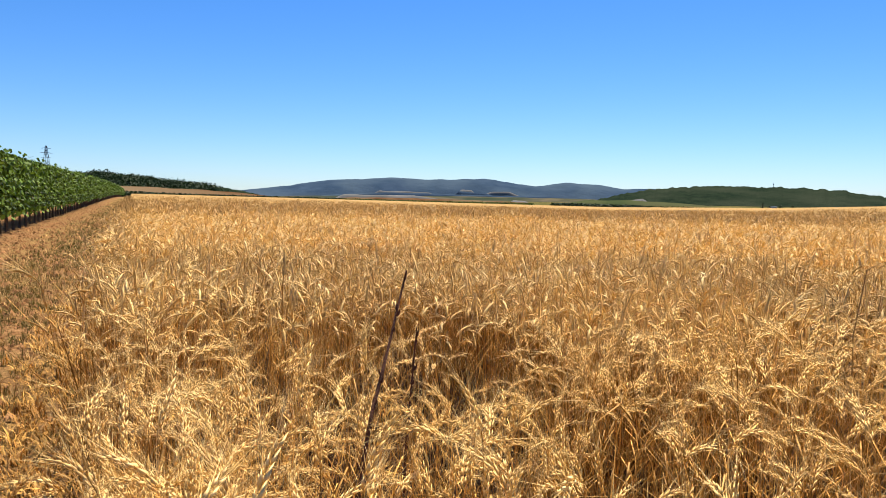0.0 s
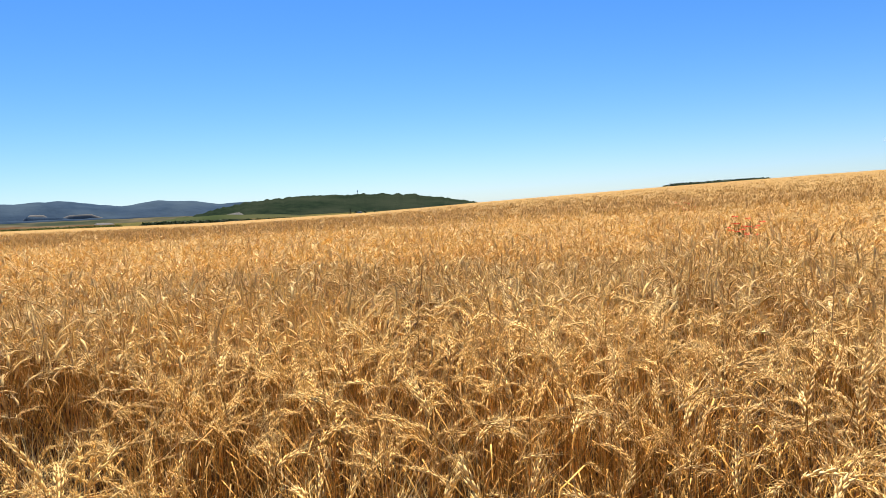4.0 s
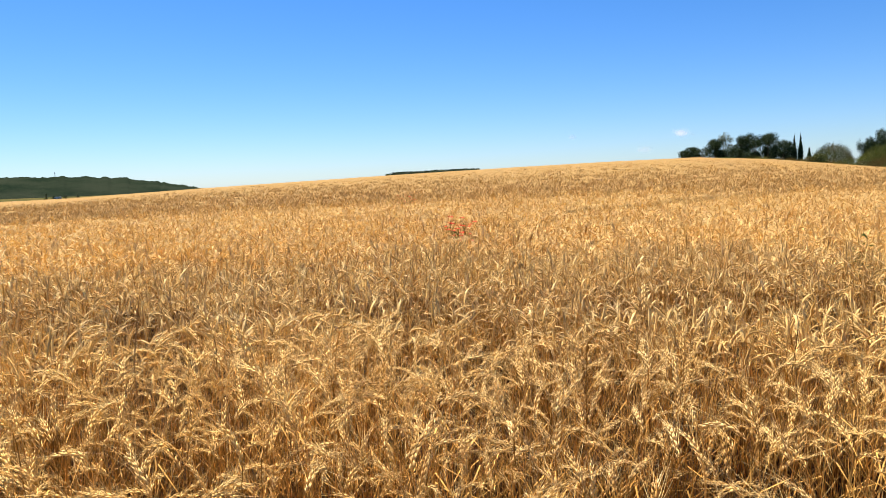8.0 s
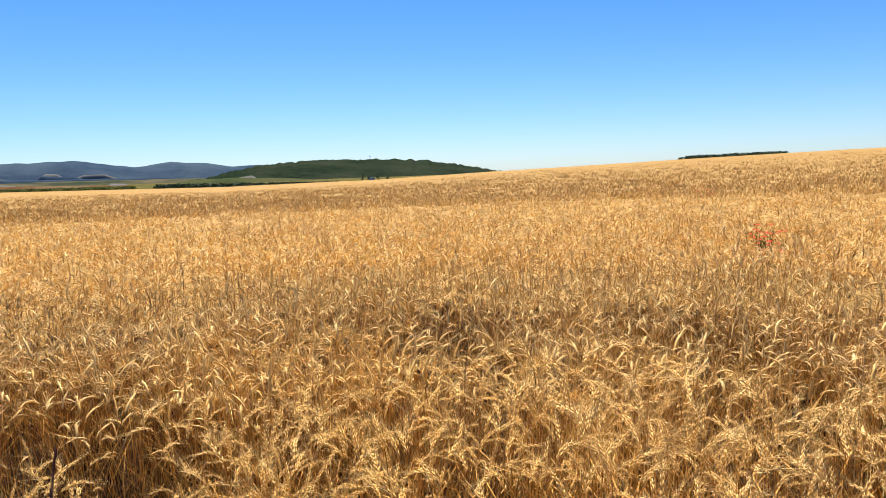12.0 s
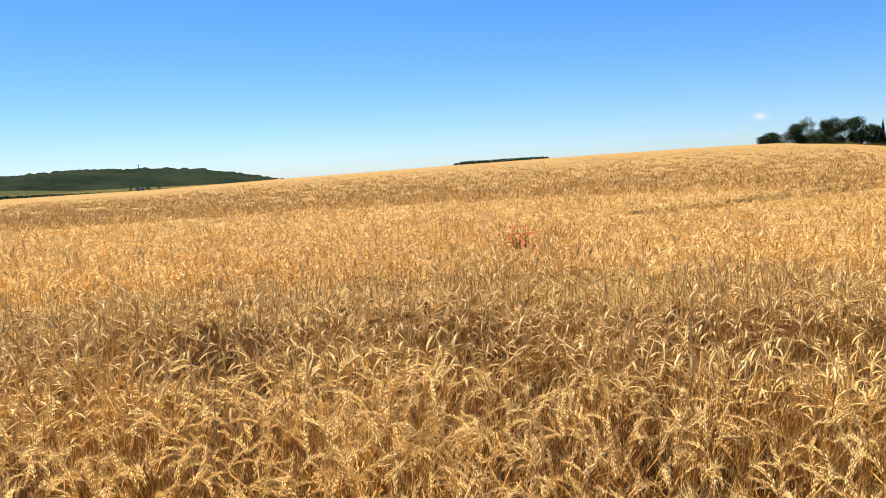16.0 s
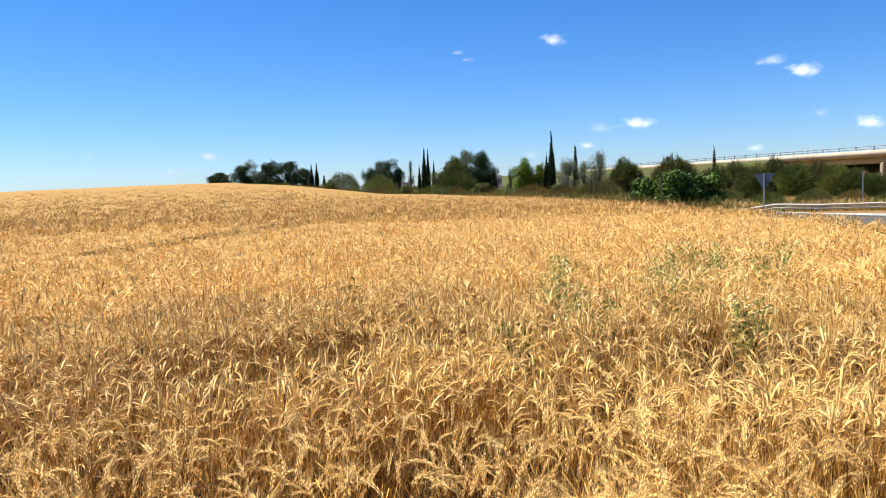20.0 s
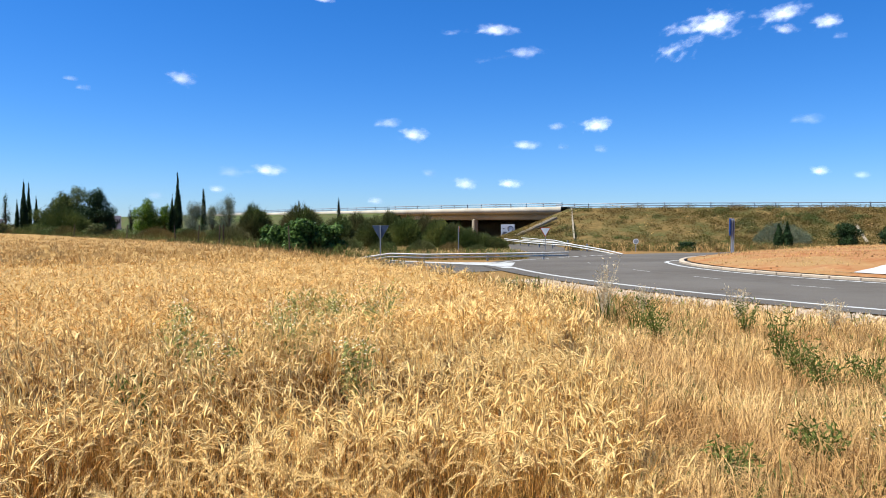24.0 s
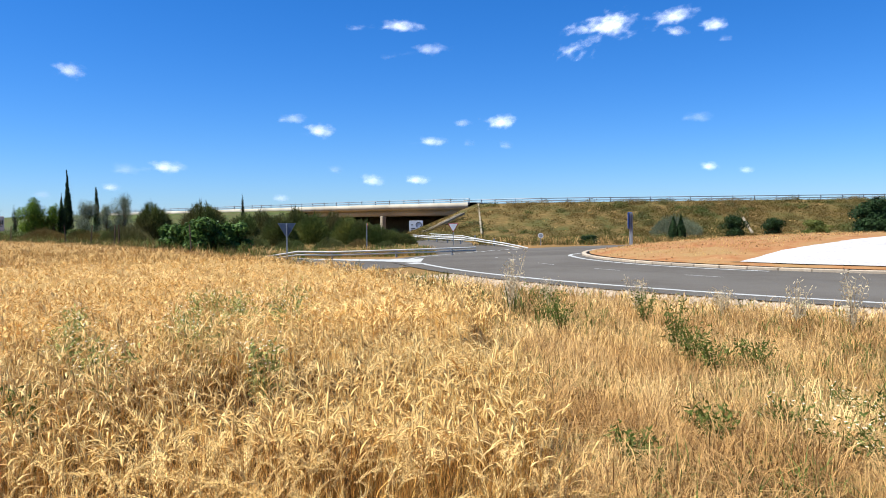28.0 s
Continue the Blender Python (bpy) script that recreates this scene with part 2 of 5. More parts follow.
M_STALK = material("dead_stalk", (0.074, 0.033, 0.022), (0.118, 0.052, 0.030), 30.0, 0.8, bump=0.004, bump_scale=200)
M_BLUE_SIGN = material("sign_blue", (0.037, 0.089, 0.296), (0.044, 0.104, 0.326), 3.0, 0.5)
M_RUST = material("orange_paint", (0.333, 0.118, 0.037), (0.281, 0.096, 0.037), 3.0, 0.6)
M_STONE = material("pale_stone", (0.29, 0.215, 0.135), (0.39, 0.31, 0.215), 4.0, 0.95, island=0.35)
M_CLOD = material("red_clod", (0.12, 0.054, 0.020), (0.25, 0.130, 0.056), 4.0, 0.95, bump=0.01, bump_scale=60, island=0.5, spec=0.02)
M_PLASTER = material("pale_plaster", (0.488, 0.459, 0.414), (0.533, 0.511, 0.466), 1.0, 0.9)
M_TILE = material("roof_tile", (0.281, 0.104, 0.059), (0.340, 0.148, 0.089), 2.0, 0.9, bump=0.05, bump_scale=8)


# ---- tools ----
def at(az, d):
    """The place d metres off at az degrees to the left of the first heading."""
    return -d * math.sin(radians(az)), d * math.cos(radians(az))


def mesh_data(name, verts, faces, mat, smooth=False):
    me = bpy.data.meshes.new(name)
    v = np.asarray(verts, dtype=np.float32).reshape(-1, 3)
    f = np.asarray(faces, dtype=np.int32)
    k = f.shape[1]
    me.vertices.add(len(v))
    me.vertices.foreach_set("co", v.ravel())
    me.loops.add(f.size)
    me.loops.foreach_set("vertex_index", f.ravel())
    me.polygons.add(len(f))
    me.polygons.foreach_set("loop_start", np.arange(len(f), dtype=np.int32) * k)
    if smooth:
        me.polygons.foreach_set("use_smooth", np.ones(len(f), dtype=bool))
    me.update(calc_edges=True)
    me.materials.append(mat)
    return me


def sheet(name, verts, faces, mat, parent=None, label="", smooth=False):
    ob = new(name, mesh_data(name, verts, faces, mat, smooth))
    ob.parent = parent
    return tagged(ob, label) if label else ob


def part(name, bm, mat, parent=None, label="", smooth=False):
    me = bpy.data.meshes.new(name)
    bm.to_mesh(me)
    bm.free()
    me.materials.append(mat)
    if smooth:
        me.polygons.foreach_set("use_smooth", np.ones(len(me.polygons), dtype=bool))
    ob = new(name, me)
    ob.parent = parent
    return tagged(ob, label) if label else ob


def empty(name, m, label, category, group="", kind=""):
    ob = new(name)
    ob.matrix_basis = m
    return tagged(ob, label, category, group, kind)


def add_box(bm, size, centre, bevel=0.0, turn=None):
    r = bmesh.ops.create_cube(bm, size=1.0)
    m = Matrix.Translation(centre) @ (turn or Matrix()) @ Matrix.Diagonal((*size, 1))
    bmesh.ops.transform(bm, matrix=m, verts=r["verts"])
    if bevel:
        edges = list({e for v in r["verts"] for e in v.link_edges})
        bmesh.ops.bevel(bm, geom=edges, offset=bevel, segments=1, affect="EDGES")


def add_tube(bm, path, radii, sides=6):
    """A tapering tube along a path."""
    rings = []
    path = [Vector(p) for p in path]
    for i, p in enumerate(path):
        d = (path[min(i + 1, len(path) - 1)] - path[max(i - 1, 0)]).normalized()
        a = d.orthogonal().normalized()
        b = d.cross(a)
        rings.append([bm.verts.new(p + radii[i] * (a * math.cos(2 * math.pi * k / sides) + b * math.sin(2 * math.pi * k / sides))) for k in range(sides)])
    for r0, r1 in zip(rings, rings[1:]):
        for k in range(sides):
            bm.faces.new((r0[k], r0[(k + 1) % sides], r1[(k + 1) % sides], r1[k]))
    bm.faces.new(rings[0][::-1])
    bm.faces.new(rings[-1])


# ---- the lie of the land ----
CREST = [(-180, 0), (-100, 0), (-90, 0.0), (-84, 0.35), (-77, 2.02), (-72, 2.74), (-66, 2.65), (-59, 2.37), (-50, 1.89), (-42, 1.34), (-34, 0.75), (-25, -0.22), (-13, -0.67), (0, -0.24), (12, 0.24), (22, 0.55), (60, 1.13), (180, 0)]
CREST_R = 135.0


def ground_z(x, y):
    """Height of the land: a flat verge and roundabout, a field that swells to a low crest, a lower plain beyond."""
    x, y = np.asarray(x, dtype=float), np.asarray(y, dtype=float)
    r = np.hypot(x, y)
    az = np.degrees(np.arctan2(-x, y))
    top = np.interp(az, [a for a, _ in CREST], [z for _, z in CREST])
    s = np.clip((r - 6) / (CREST_R - 6), 0, 1)
    z = top * s * s * (3 - 2 * s)
    s2 = np.clip((r - CREST_R - 25) / 260, 0, 1)
    fall = (top + 3.0) * s2 * s2 * (3 - 2 * s2)
    lower = np.clip((x - 24) / 16, 0, 1) * np.clip((-10 - y) / 9, 0, 1) * 0.5
    return z - np.where((az < 40) & (az > -85), fall, 0) - lower


# ---- ground ----
def build_ground():
    radii = np.concatenate([[0.0], np.geomspace(1.0, 4800, 120)])
    n = 240
    a = np.arange(n) * 2 * math.pi / n
    x, y = np.outer(radii, np.sin(a)), np.outer(radii, np.cos(a))
    z = ground_z(x, y)
    v = np.stack([x, y, z], -1).reshape(-1, 3)
    i, j = np.meshgrid(np.arange(len(radii) - 1), np.arange(n), indexing="ij")
    f = np.stack([i * n + j, (i + 1) * n + j, (i + 1) * n + (j + 1) % n, i * n + (j + 1) % n], -1).reshape(-1, 4)[:, ::-1]
    ob = sheet("ground", v, f, M_TRACK, smooth=True)
    ob.data.materials.append(M_PLAIN)
    ob.data.polygons.foreach_set("material_index", (radii[i.ravel()] > 165).astype(np.int32))
    return tagged(ob, "dry earth verge running out to far green and straw fields", "ground", kind="structure")


build_ground()

# ---- wheat ----
EDGE_DIR = (-0.392, 0.920)


def wheat_room(x, y):
    """How far inside the wheat a place lies, in metres; below zero is outside."""
    left = x * 0.92 + y * 0.392 + np.interp(y, [0, 2, 3, 5, 8, 13, 30, 140], [0.04, 0.08, 0.20, 0.30, 0.38, 0.43, 0.50, 1.6])
    right = y - np.interp(x, [-5, 7.1, 9.7, 12.5, 15, 29, 46, 80, 99, 115, 190], [2.55, -6.3, -7.1, -7.8, -8.2, -7.9, -6.2, 1.4, 15.6, 33, 130])
    return np.minimum(np.minimum(left, right * 0.8), 165 - np.hypot(x, y))


RUTS = [[(12.5, 6.2), (17.2, 4.9), (20.7, 4.2), (23.4, 3.4), (25.4, 2.8), (28.2, 2.6), (32.5, 2.8), (39.0, 3.6)], [(22.2, 0.9), (25.0, 0.4), (29.0, 0.3), (36.0, 0.8)],
        [(44.0, 10.5), (56.0, 12.0), (74.0, 18.0)]]


def rut_gap(x, y):
    """Distance to the nearest tramline that machines have left in the crop."""
    best = np.full(np.shape(x), 99.0)
    for line in RUTS:
        pts = [Vector(q) for q in line]
        for p, q in zip(pts, pts[1:]):
            d = q - p
            t = np.clip(((x - p.x) * d.x + (y - p.y) * d.y) / d.length_squared, 0, 1)
            best = np.minimum(best, np.hypot(x - p.x - t * d.x, y - p.y - t * d.y))
    return best


def scatter(rng, r0, r1, count, az0=-150, az1=34, margin=0.0):
    """Places in the wheat between two distances, thinning outwards."""
    r = r0 * (r1 / r0) ** rng.random(count * 2)
    keep = rng.random(count * 2) < np.clip(r / r1, 0, 1) ** 0.6
    r = r[keep]
    az = np.radians(az0 + (az1 - az0) * rng.random(len(r)))
    x, y = -r * np.sin(az), r * np.cos(az)
    ok = (wheat_room(x, y) > margin) & (np.hypot(x + 0.15, y + 0.1) > 0.75) & (rut_gap(x, y) > 0.3) & ~((az > radians(2.2)) & (az < radians(11.5)) & (r < 1.5))
    x, y, r = x[ok], y[ok], r[ok]
    # the crop stands in loose clumps, with gaps between that matter near by
    clump = np.sin(x * 7.3 + 2.2 * np.sin(y * 4.1)) * np.cos(y * 6.7 + 1.8 * np.sin(x * 3.7)) + 0.6 * np.sin(x * 2.3 + y * 1.9 + np.sin(y * 1.1))
    ok = rng.random(len(x)) < np.clip(0.60 + 0.85 * clump, np.clip(r / 22, 0.05, 1), 1)
    return x[ok], y[ok]


def ribbon(pts, w, side):
    v, f = [], []
    for k, p in enumerate(pts):
        ww = w[k]
        v += [np.add(p, np.multiply(side, ww)), np.subtract(p, np.multiply(side, ww))]
        if k:
            b = 2 * k
            f += [(b - 2, b - 1, b + 1), (b - 2, b + 1, b)]
    return v, f


def ear_template(rng, level):
    """One ripe stalk, a metre tall before scaling. Returns vertices and triangles of straw, ear and awns."""
    nod = rng.uniform(1.0, 2.4) if rng.random() < 0.72 else rng.uniform(0.1, 0.85)
    sway = rng.uniform(-0.08, 0.08, 2)
    stem = [np.array([sway[0] * h * h, sway[1] * h * h, h]) for h in (0.1, 0.5, 0.82)]
    heading = rng.uniform(0, 2 * math.pi)
    side_dir = np.array([math.cos(heading), math.sin(heading), 0])
    across = np.array([-side_dir[1], side_dir[0], 0])
    p, spine = stem[-1].copy(), []
    for k in range(12):
        bend = nod * ((k + 1) / 12) ** 0.9
        p = p + 0.0132 * (math.cos(bend) * np.array([0, 0, 1]) + math.sin(bend) * side_dir)
        spine.append(p.copy())
    pieces = {"straw": ([], []), "ear": ([], []), "awn": ([], [])}

    def put(kind, v, f):
        vs, fs = pieces[kind]
        o = len(vs)
        vs.extend(v)
        fs.extend([tuple(i + o for i in t) for t in f])

    def tangent(k):
        t = spine[min(k + 1, 11)] - spine[max(k - 1, 0)]
        return t / np.linalg.norm(t)

    w = (0.0013, 0.0016, 0.002)[level]
    put("straw", *ribbon(stem + spine[1:4] if level == 0 else [stem[1], stem[2], spine[2]] if level == 1 else [stem[1], spine[1]], [w] * 6, across if rng.random() < 0.5 else (across + side_dir) * 0.7))
    if level == 0:
        h = rng.uniform(0.25, 0.65)
        la = rng.uniform(0, 6.28)
        ld = np.array([math.cos(la), math.sin(la), 0])
        base = np.array([0, 0, h])
        put("straw", *ribbon([base, base + 0.08 * ld + [0, 0, 0.10], base + 0.17 * ld + [0, 0, 0.06], base + 0.22 * ld + [0, 0, -0.07]], [0.0015, 0.0028, 0.0022, 0.0006], np.array([-ld[1], ld[0], 0])))
    for _ in range((2, 2, 0)[level]):
        # bare leaning straws beside it
        a = rng.uniform(0, 6.28)
        o = np.array([math.cos(a), math.sin(a), 0])
        e = np.array([-math.sin(a), math.cos(a), 0])
        reach = rng.uniform(0.05, 0.5)
        q = o * rng.uniform(0.02, 0.07)
        put("straw", *ribbon([q + [0, 0, 0.1], q + e * reach * 0.35 + [0, 0, 0.5], q + e * reach + [0, 0, rng.uniform(0.6, 0.86)]], [w, w, w * 0.6], o))
    if level == 0:
        # plump spikelets set alternately round the spine and leaning outwards
        for k in range(22):
            q = 2 + k * 0.42
            i = int(q)
            t = tangent(i)
            c = spine[i] + (spine[min(i + 1, 11)] - spine[i]) * (q - i)
            front = np.cross(t, across)
            out = (across, front, -across, -front)[k % 4]
            out = out * (0.75 if k % 2 else 1.0)
            d = t * 0.95 + out * 0.30
            b = np.cross(d, out)
            b = b / (np.linalg.norm(b) + 1e-9)
            size = 1.0 - 0.4 * abs(q - 5.4) / 5.5
            c = c + out * 0.0026
            L, W = 0.0128 * size, 0.0044 * size
            mid = c + d * L * 0.65
            put("ear", [c, mid + out * W * 1.1, mid + b * W, mid - b * W, c + d * L * 2.0], [(0, 2, 1), (0, 1, 3), (0, 3, 2), (4, 1, 2), (4, 3, 1), (4, 2, 3)])
    else:
        ks, rad = ((2, 4, 6, 8, 11), (0.002, 0.0082, 0.0062, 0.0076, 0.0012)) if level == 1 else ((2, 6, 11), (0.004, 0.0118, 0.002))
        v, f = [], []
        for k, r in zip(ks, rad):
            n2 = np.cross(tangent(k), across)
            v += [spine[k] + r * across, spine[k] - r * across, spine[k] - n2 * r]
        for k in range(len(ks) - 1):
            for c0 in ((0, 1, 2) if level == 1 else (1, 2)):
                a, b, c, d4 = k * 3 + c0, k * 3 + (c0 + 1) % 3, (k + 1) * 3 + (c0 + 1) % 3, (k + 1) * 3 + c0
                f += [(a, b, c), (a, c, d4)]
        put("ear", v, f)
    count, half = ((24, 0.0005), (10, 0.0010), (6, 0.0023))[level]
    for k in range(count):
        i = 2 + int(k * 9 / count)
        t = tangent(i)
        d = t + across * rng.choice([-1, 1]) * rng.uniform(0.05, 0.5) + rng.normal(0, 0.16, 3)
        d = d / np.linalg.norm(d)
        wd = np.cross(d, rng.normal(size=3))
        wd = wd / (np.linalg.norm(wd) + 1e-6) * half
        q = spine[i] + d * 0.006
        put("awn", [q - wd, q + wd, q + d * rng.uniform(0.07, 0.14)], [(0, 1, 2)])
    return {k: (np.array(v), np.array(f)) for k, (v, f) in pieces.items()}


def far_template(rng):
    """A few far-off ears as small leaning peaks that stand out of the crop's top."""
    v, f = [], []
    for k in range(7):
        o = rng.uniform(-1, 1, 3) * [0.24, 0.24, 0]
        a = rng.uniform(0, 6.28)
        w = rng.uniform(0.012, 0.03)
        lean = rng.normal(0, 0.07, 2)
        b = len(v)
        v += [o + [w * math.cos(a), w * math.sin(a), 0.80], o + [-w * math.cos(a), -w * math.sin(a), 0.80], o + [lean[0], lean[1], rng.uniform(0.87, 0.99)]]
        f += [(b, b + 1, b + 2)]
    return np.array(v), np.array(f)


def spread(rng, template_list, x, y, height, lean=0.12, wave=0.08):
    """Puts templates at all places, each turned, leant and scaled on its own; returns one vertex and face list."""
    vs, fs, base = [], [], 0
    which = rng.integers(0, len(template_list), len(x))
    z = ground_z(x, y)
    for k, (tv, tf) in enumerate(template_list):
        sel = which == k
        n = int(sel.sum())
        if not n:
            continue
        a = rng.uniform(0, 2 * math.pi, n)
        s = height * rng.normal(1.0, 0.085, n) * (1 + wave * np.sin(x[sel] * 1.7 + 2 * np.sin(y[sel] * 0.9)) * np.cos(y[sel] * 1.3 + x[sel] * 0.4))
        s = s * np.interp(np.hypot(x[sel], y[sel]), [50, 88], [1.0, 0.93])
        lx, ly = rng.normal(0, lean, n), rng.normal(0, lean, n)
        c, sn = np.cos(a), np.sin(a)
        X = tv[None, :, 0] * c[:, None] - tv[None, :, 1] * sn[:, None]
        Y = tv[None, :, 0] * sn[:, None] + tv[None, :, 1] * c[:, None]
        Z = np.repeat(tv[None, :, 2], n, 0)
        X, Y = X + lx[:, None] * Z, Y + ly[:, None] * Z
        V = np.stack([X * s[:, None] + x[sel][:, None], Y * s[:, None] + y[sel][:, None], Z * s[:, None] + z[sel][:, None]], -1)
        F = tf[None] + (np.arange(n) * len(tv))[:, None, None] + base
        vs.append(V.reshape(-1, 3))
        fs.append(F.reshape(-1, 3))
        base += n * len(tv)
    return np.concatenate(vs), np.concatenate(fs)


def build_wheat():
    rng = np.random.default_rng(7)
    field = empty("wheat_field", Matrix(), "ripe golden wheat field with bearded nodding ears", "wheat", kind="stuff")
    for level, r0, r1, count in ((0, 0.85, 2.9, N_NEAR), (1, 2.9, 6.8, N_NEXT), (2, 6.8, 22, N_MID)):
        kinds = [ear_template(rng, level) for _ in range((28, 24, 16)[level])]
        x, y = scatter(rng, r0, r1, count)
        for name, key, mat in (("wheat_straw", "straw", M_STRAW), ("wheat_ears", "ear", M_EAR), ("wheat_awns", "awn", M_AWN)):
            tagged(sheet(name, *spread(np.random.default_rng(11 + level), [t[key] for t in kinds], x, y, 0.76), mat, field), kind="stuff")
    for level, r0, r1, count in ((2, 20, 88, N_FAR),):
        x, y = scatter(rng, r0, r1, count, -115, 30)
        tagged(sheet("wheat_ears", *spread(rng, [far_template(rng) for _ in range(12)], x, y, 0.76, 0.12, 0.03 if level == 2 else 0.0), M_CROP, field), kind="stuff")
    # floor under near stalks, shaded by its colour; farther off the crop's closed top
    for name, radii, marks, tops, mat in (("undergrowth", np.arange(0.7, 6.4, 0.16), [0, 3, 6.4], [0.03, 0.16, 0.42], M_STUBBLE_SHADE),
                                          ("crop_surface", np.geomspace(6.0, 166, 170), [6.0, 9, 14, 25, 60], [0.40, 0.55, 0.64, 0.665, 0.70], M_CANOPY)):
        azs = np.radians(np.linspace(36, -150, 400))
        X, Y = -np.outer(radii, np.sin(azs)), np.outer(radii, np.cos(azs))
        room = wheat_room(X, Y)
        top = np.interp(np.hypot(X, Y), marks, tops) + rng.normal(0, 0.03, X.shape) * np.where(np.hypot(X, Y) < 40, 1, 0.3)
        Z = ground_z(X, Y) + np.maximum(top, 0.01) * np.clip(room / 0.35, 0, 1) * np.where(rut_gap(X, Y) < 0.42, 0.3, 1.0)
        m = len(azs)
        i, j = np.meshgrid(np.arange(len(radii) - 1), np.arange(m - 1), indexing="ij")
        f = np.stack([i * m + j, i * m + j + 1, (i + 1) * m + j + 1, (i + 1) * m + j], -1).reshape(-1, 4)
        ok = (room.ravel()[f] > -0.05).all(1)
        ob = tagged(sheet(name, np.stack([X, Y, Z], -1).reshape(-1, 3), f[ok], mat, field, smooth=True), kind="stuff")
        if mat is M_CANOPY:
            # bare stubble in the wheel tracks, shade put into its near-black colour
            ob.data.materials.append(M_STUBBLE_SHADE)
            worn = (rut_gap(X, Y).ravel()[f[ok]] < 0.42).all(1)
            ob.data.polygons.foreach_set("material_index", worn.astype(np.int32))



N_NEAR, N_NEXT, N_MID, N_FAR = 4400, 18500, 62000, 70000
build_wheat()


# ---- far hills ----
def ridge(name, profile, d, depth, mat, label, base=-6.0, rough=0.03, steps=160, category="hill"):
    """A long hill: its skyline by bearing and elevation, seen from the field, sloping down to both sides."""
    rng = np.random.default_rng(len(name) + int(d))
    az = np.linspace(profile[0][0], profile[-1][0], steps)
    order = sorted(profile)
    el = np.interp(az, [p[0] for p in order], [p[1] for p in order])
    rows = 14
    v = []
    jag = np.convolve(rng.normal(0, 1, steps + 8), np.ones(3) / 3, "same")[4:-4]
    for k in range(rows):
        t = k / (rows - 1)
        dist = d + depth * (2 * t - 1)
        hgt = math.sin(math.pi * t) ** 0.8
        for a, e, q in zip(az, el, jag):
            top = 1.3 + d * math.tan(radians(e)) + q * d * rough * 0.01
            lump = 1 + 0.06 * noise.noise((a * 0.6, t * 4, d)) if 0 < t < 1 else 1
            px, py = at(a, dist)
            v.append((px, py, base + (top - base) * min(hgt * lump, 1.0)))
    f = [(k * steps + i, k * steps + i + 1, (k + 1) * steps + i + 1, (k + 1) * steps + i) for k in range(rows - 1) for i in range(steps - 1)]
    return tagged(sheet(name, v, f, mat, smooth=True), label, category, kind="structure")


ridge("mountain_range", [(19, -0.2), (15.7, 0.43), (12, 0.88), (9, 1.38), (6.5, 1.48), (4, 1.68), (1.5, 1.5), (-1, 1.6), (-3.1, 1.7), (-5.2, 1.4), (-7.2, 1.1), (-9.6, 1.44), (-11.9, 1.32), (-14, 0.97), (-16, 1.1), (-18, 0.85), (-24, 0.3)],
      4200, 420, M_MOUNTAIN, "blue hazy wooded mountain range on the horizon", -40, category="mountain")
ridge("wooded_hill", [(-9.5, -0.25), (-12.3, 0.25), (-14, 0.62), (-16, 0.97), (-18.5, 1.24), (-20.9, 1.3), (-23.3, 1.22), (-25.3, 1.2), (-28.8, 1.06), (-29.7, 0.84), (-31.7, 0.58), (-34.4, 0.05), (-37, -0.4)],
      1700, 420, M_HILL, "low dark green hill covered in scrub", -20, rough=0.10, steps=260)
ridge("wooded_ridge", [(44, 1.6), (36, 1.75), (30, 1.7), (26, 1.45), (25.2, 1.58), (22.2, 1.25), (20.6, 0.95), (18.5, 0.8), (17, 0.62), (15.8, 0.4), (14, 0.05), (12, -0.3)], 470, 60, M_HILL, "dark oak wood on the ridge beyond the vineyard", -5, rough=0.06, steps=260)
ridge("bare_slope", [(46, 0.6), (30, 0.62), (23, 0.55), (18, 0.38), (15.5, 0.2), (13, -0.05), (11, -0.3)], 360, 60, M_SLOPE, "bare reddish farmed slope under a wooded ridge", -6, rough=0.02)


# ---- trees ----
def leaf_cloud(rng, blobs, count, size, slim=0.55, droop=0.0, shell=0.55):
    """Leaves round a set of ellipsoid clumps: centre, half sizes."""
    vol = np.array([b[1][0] * b[1][1] * b[1][2] for b in blobs]) ** 0.66
    which = rng.choice(len(blobs), count, p=vol / vol.sum())
    d = rng.normal(size=(count, 3))
    d /= np.linalg.norm(d, axis=1)[:, None]
    rr = shell + (1 - shell) * rng.random(count) ** 0.6
    rr *= 1 + 0.10 * rng.normal(size=count)
    c = np.array([b[0] for b in blobs])[which]
    h = np.array([b[1] for b in blobs])[which]
    p = c + d * h * rr[:, None]
    nrm = d + rng.normal(0, 0.7, (count, 3)) + [0, 0, 0.4]
    nrm /= np.linalg.norm(nrm, axis=1)[:, None]
    u = np.cross(nrm, rng.normal(size=(count, 3)))
    u /= np.linalg.norm(u, axis=1)[:, None]
    w = np.cross(nrm, u)
    s = size * rng.uniform(0.6, 1.3, count)[:, None]
    v = np.stack([p - u * s, p + w * s * slim, p + u * s, p - w * s * slim], 1).reshape(-1, 3)
    f = np.arange(count * 4).reshape(-1, 4)
    return v, f


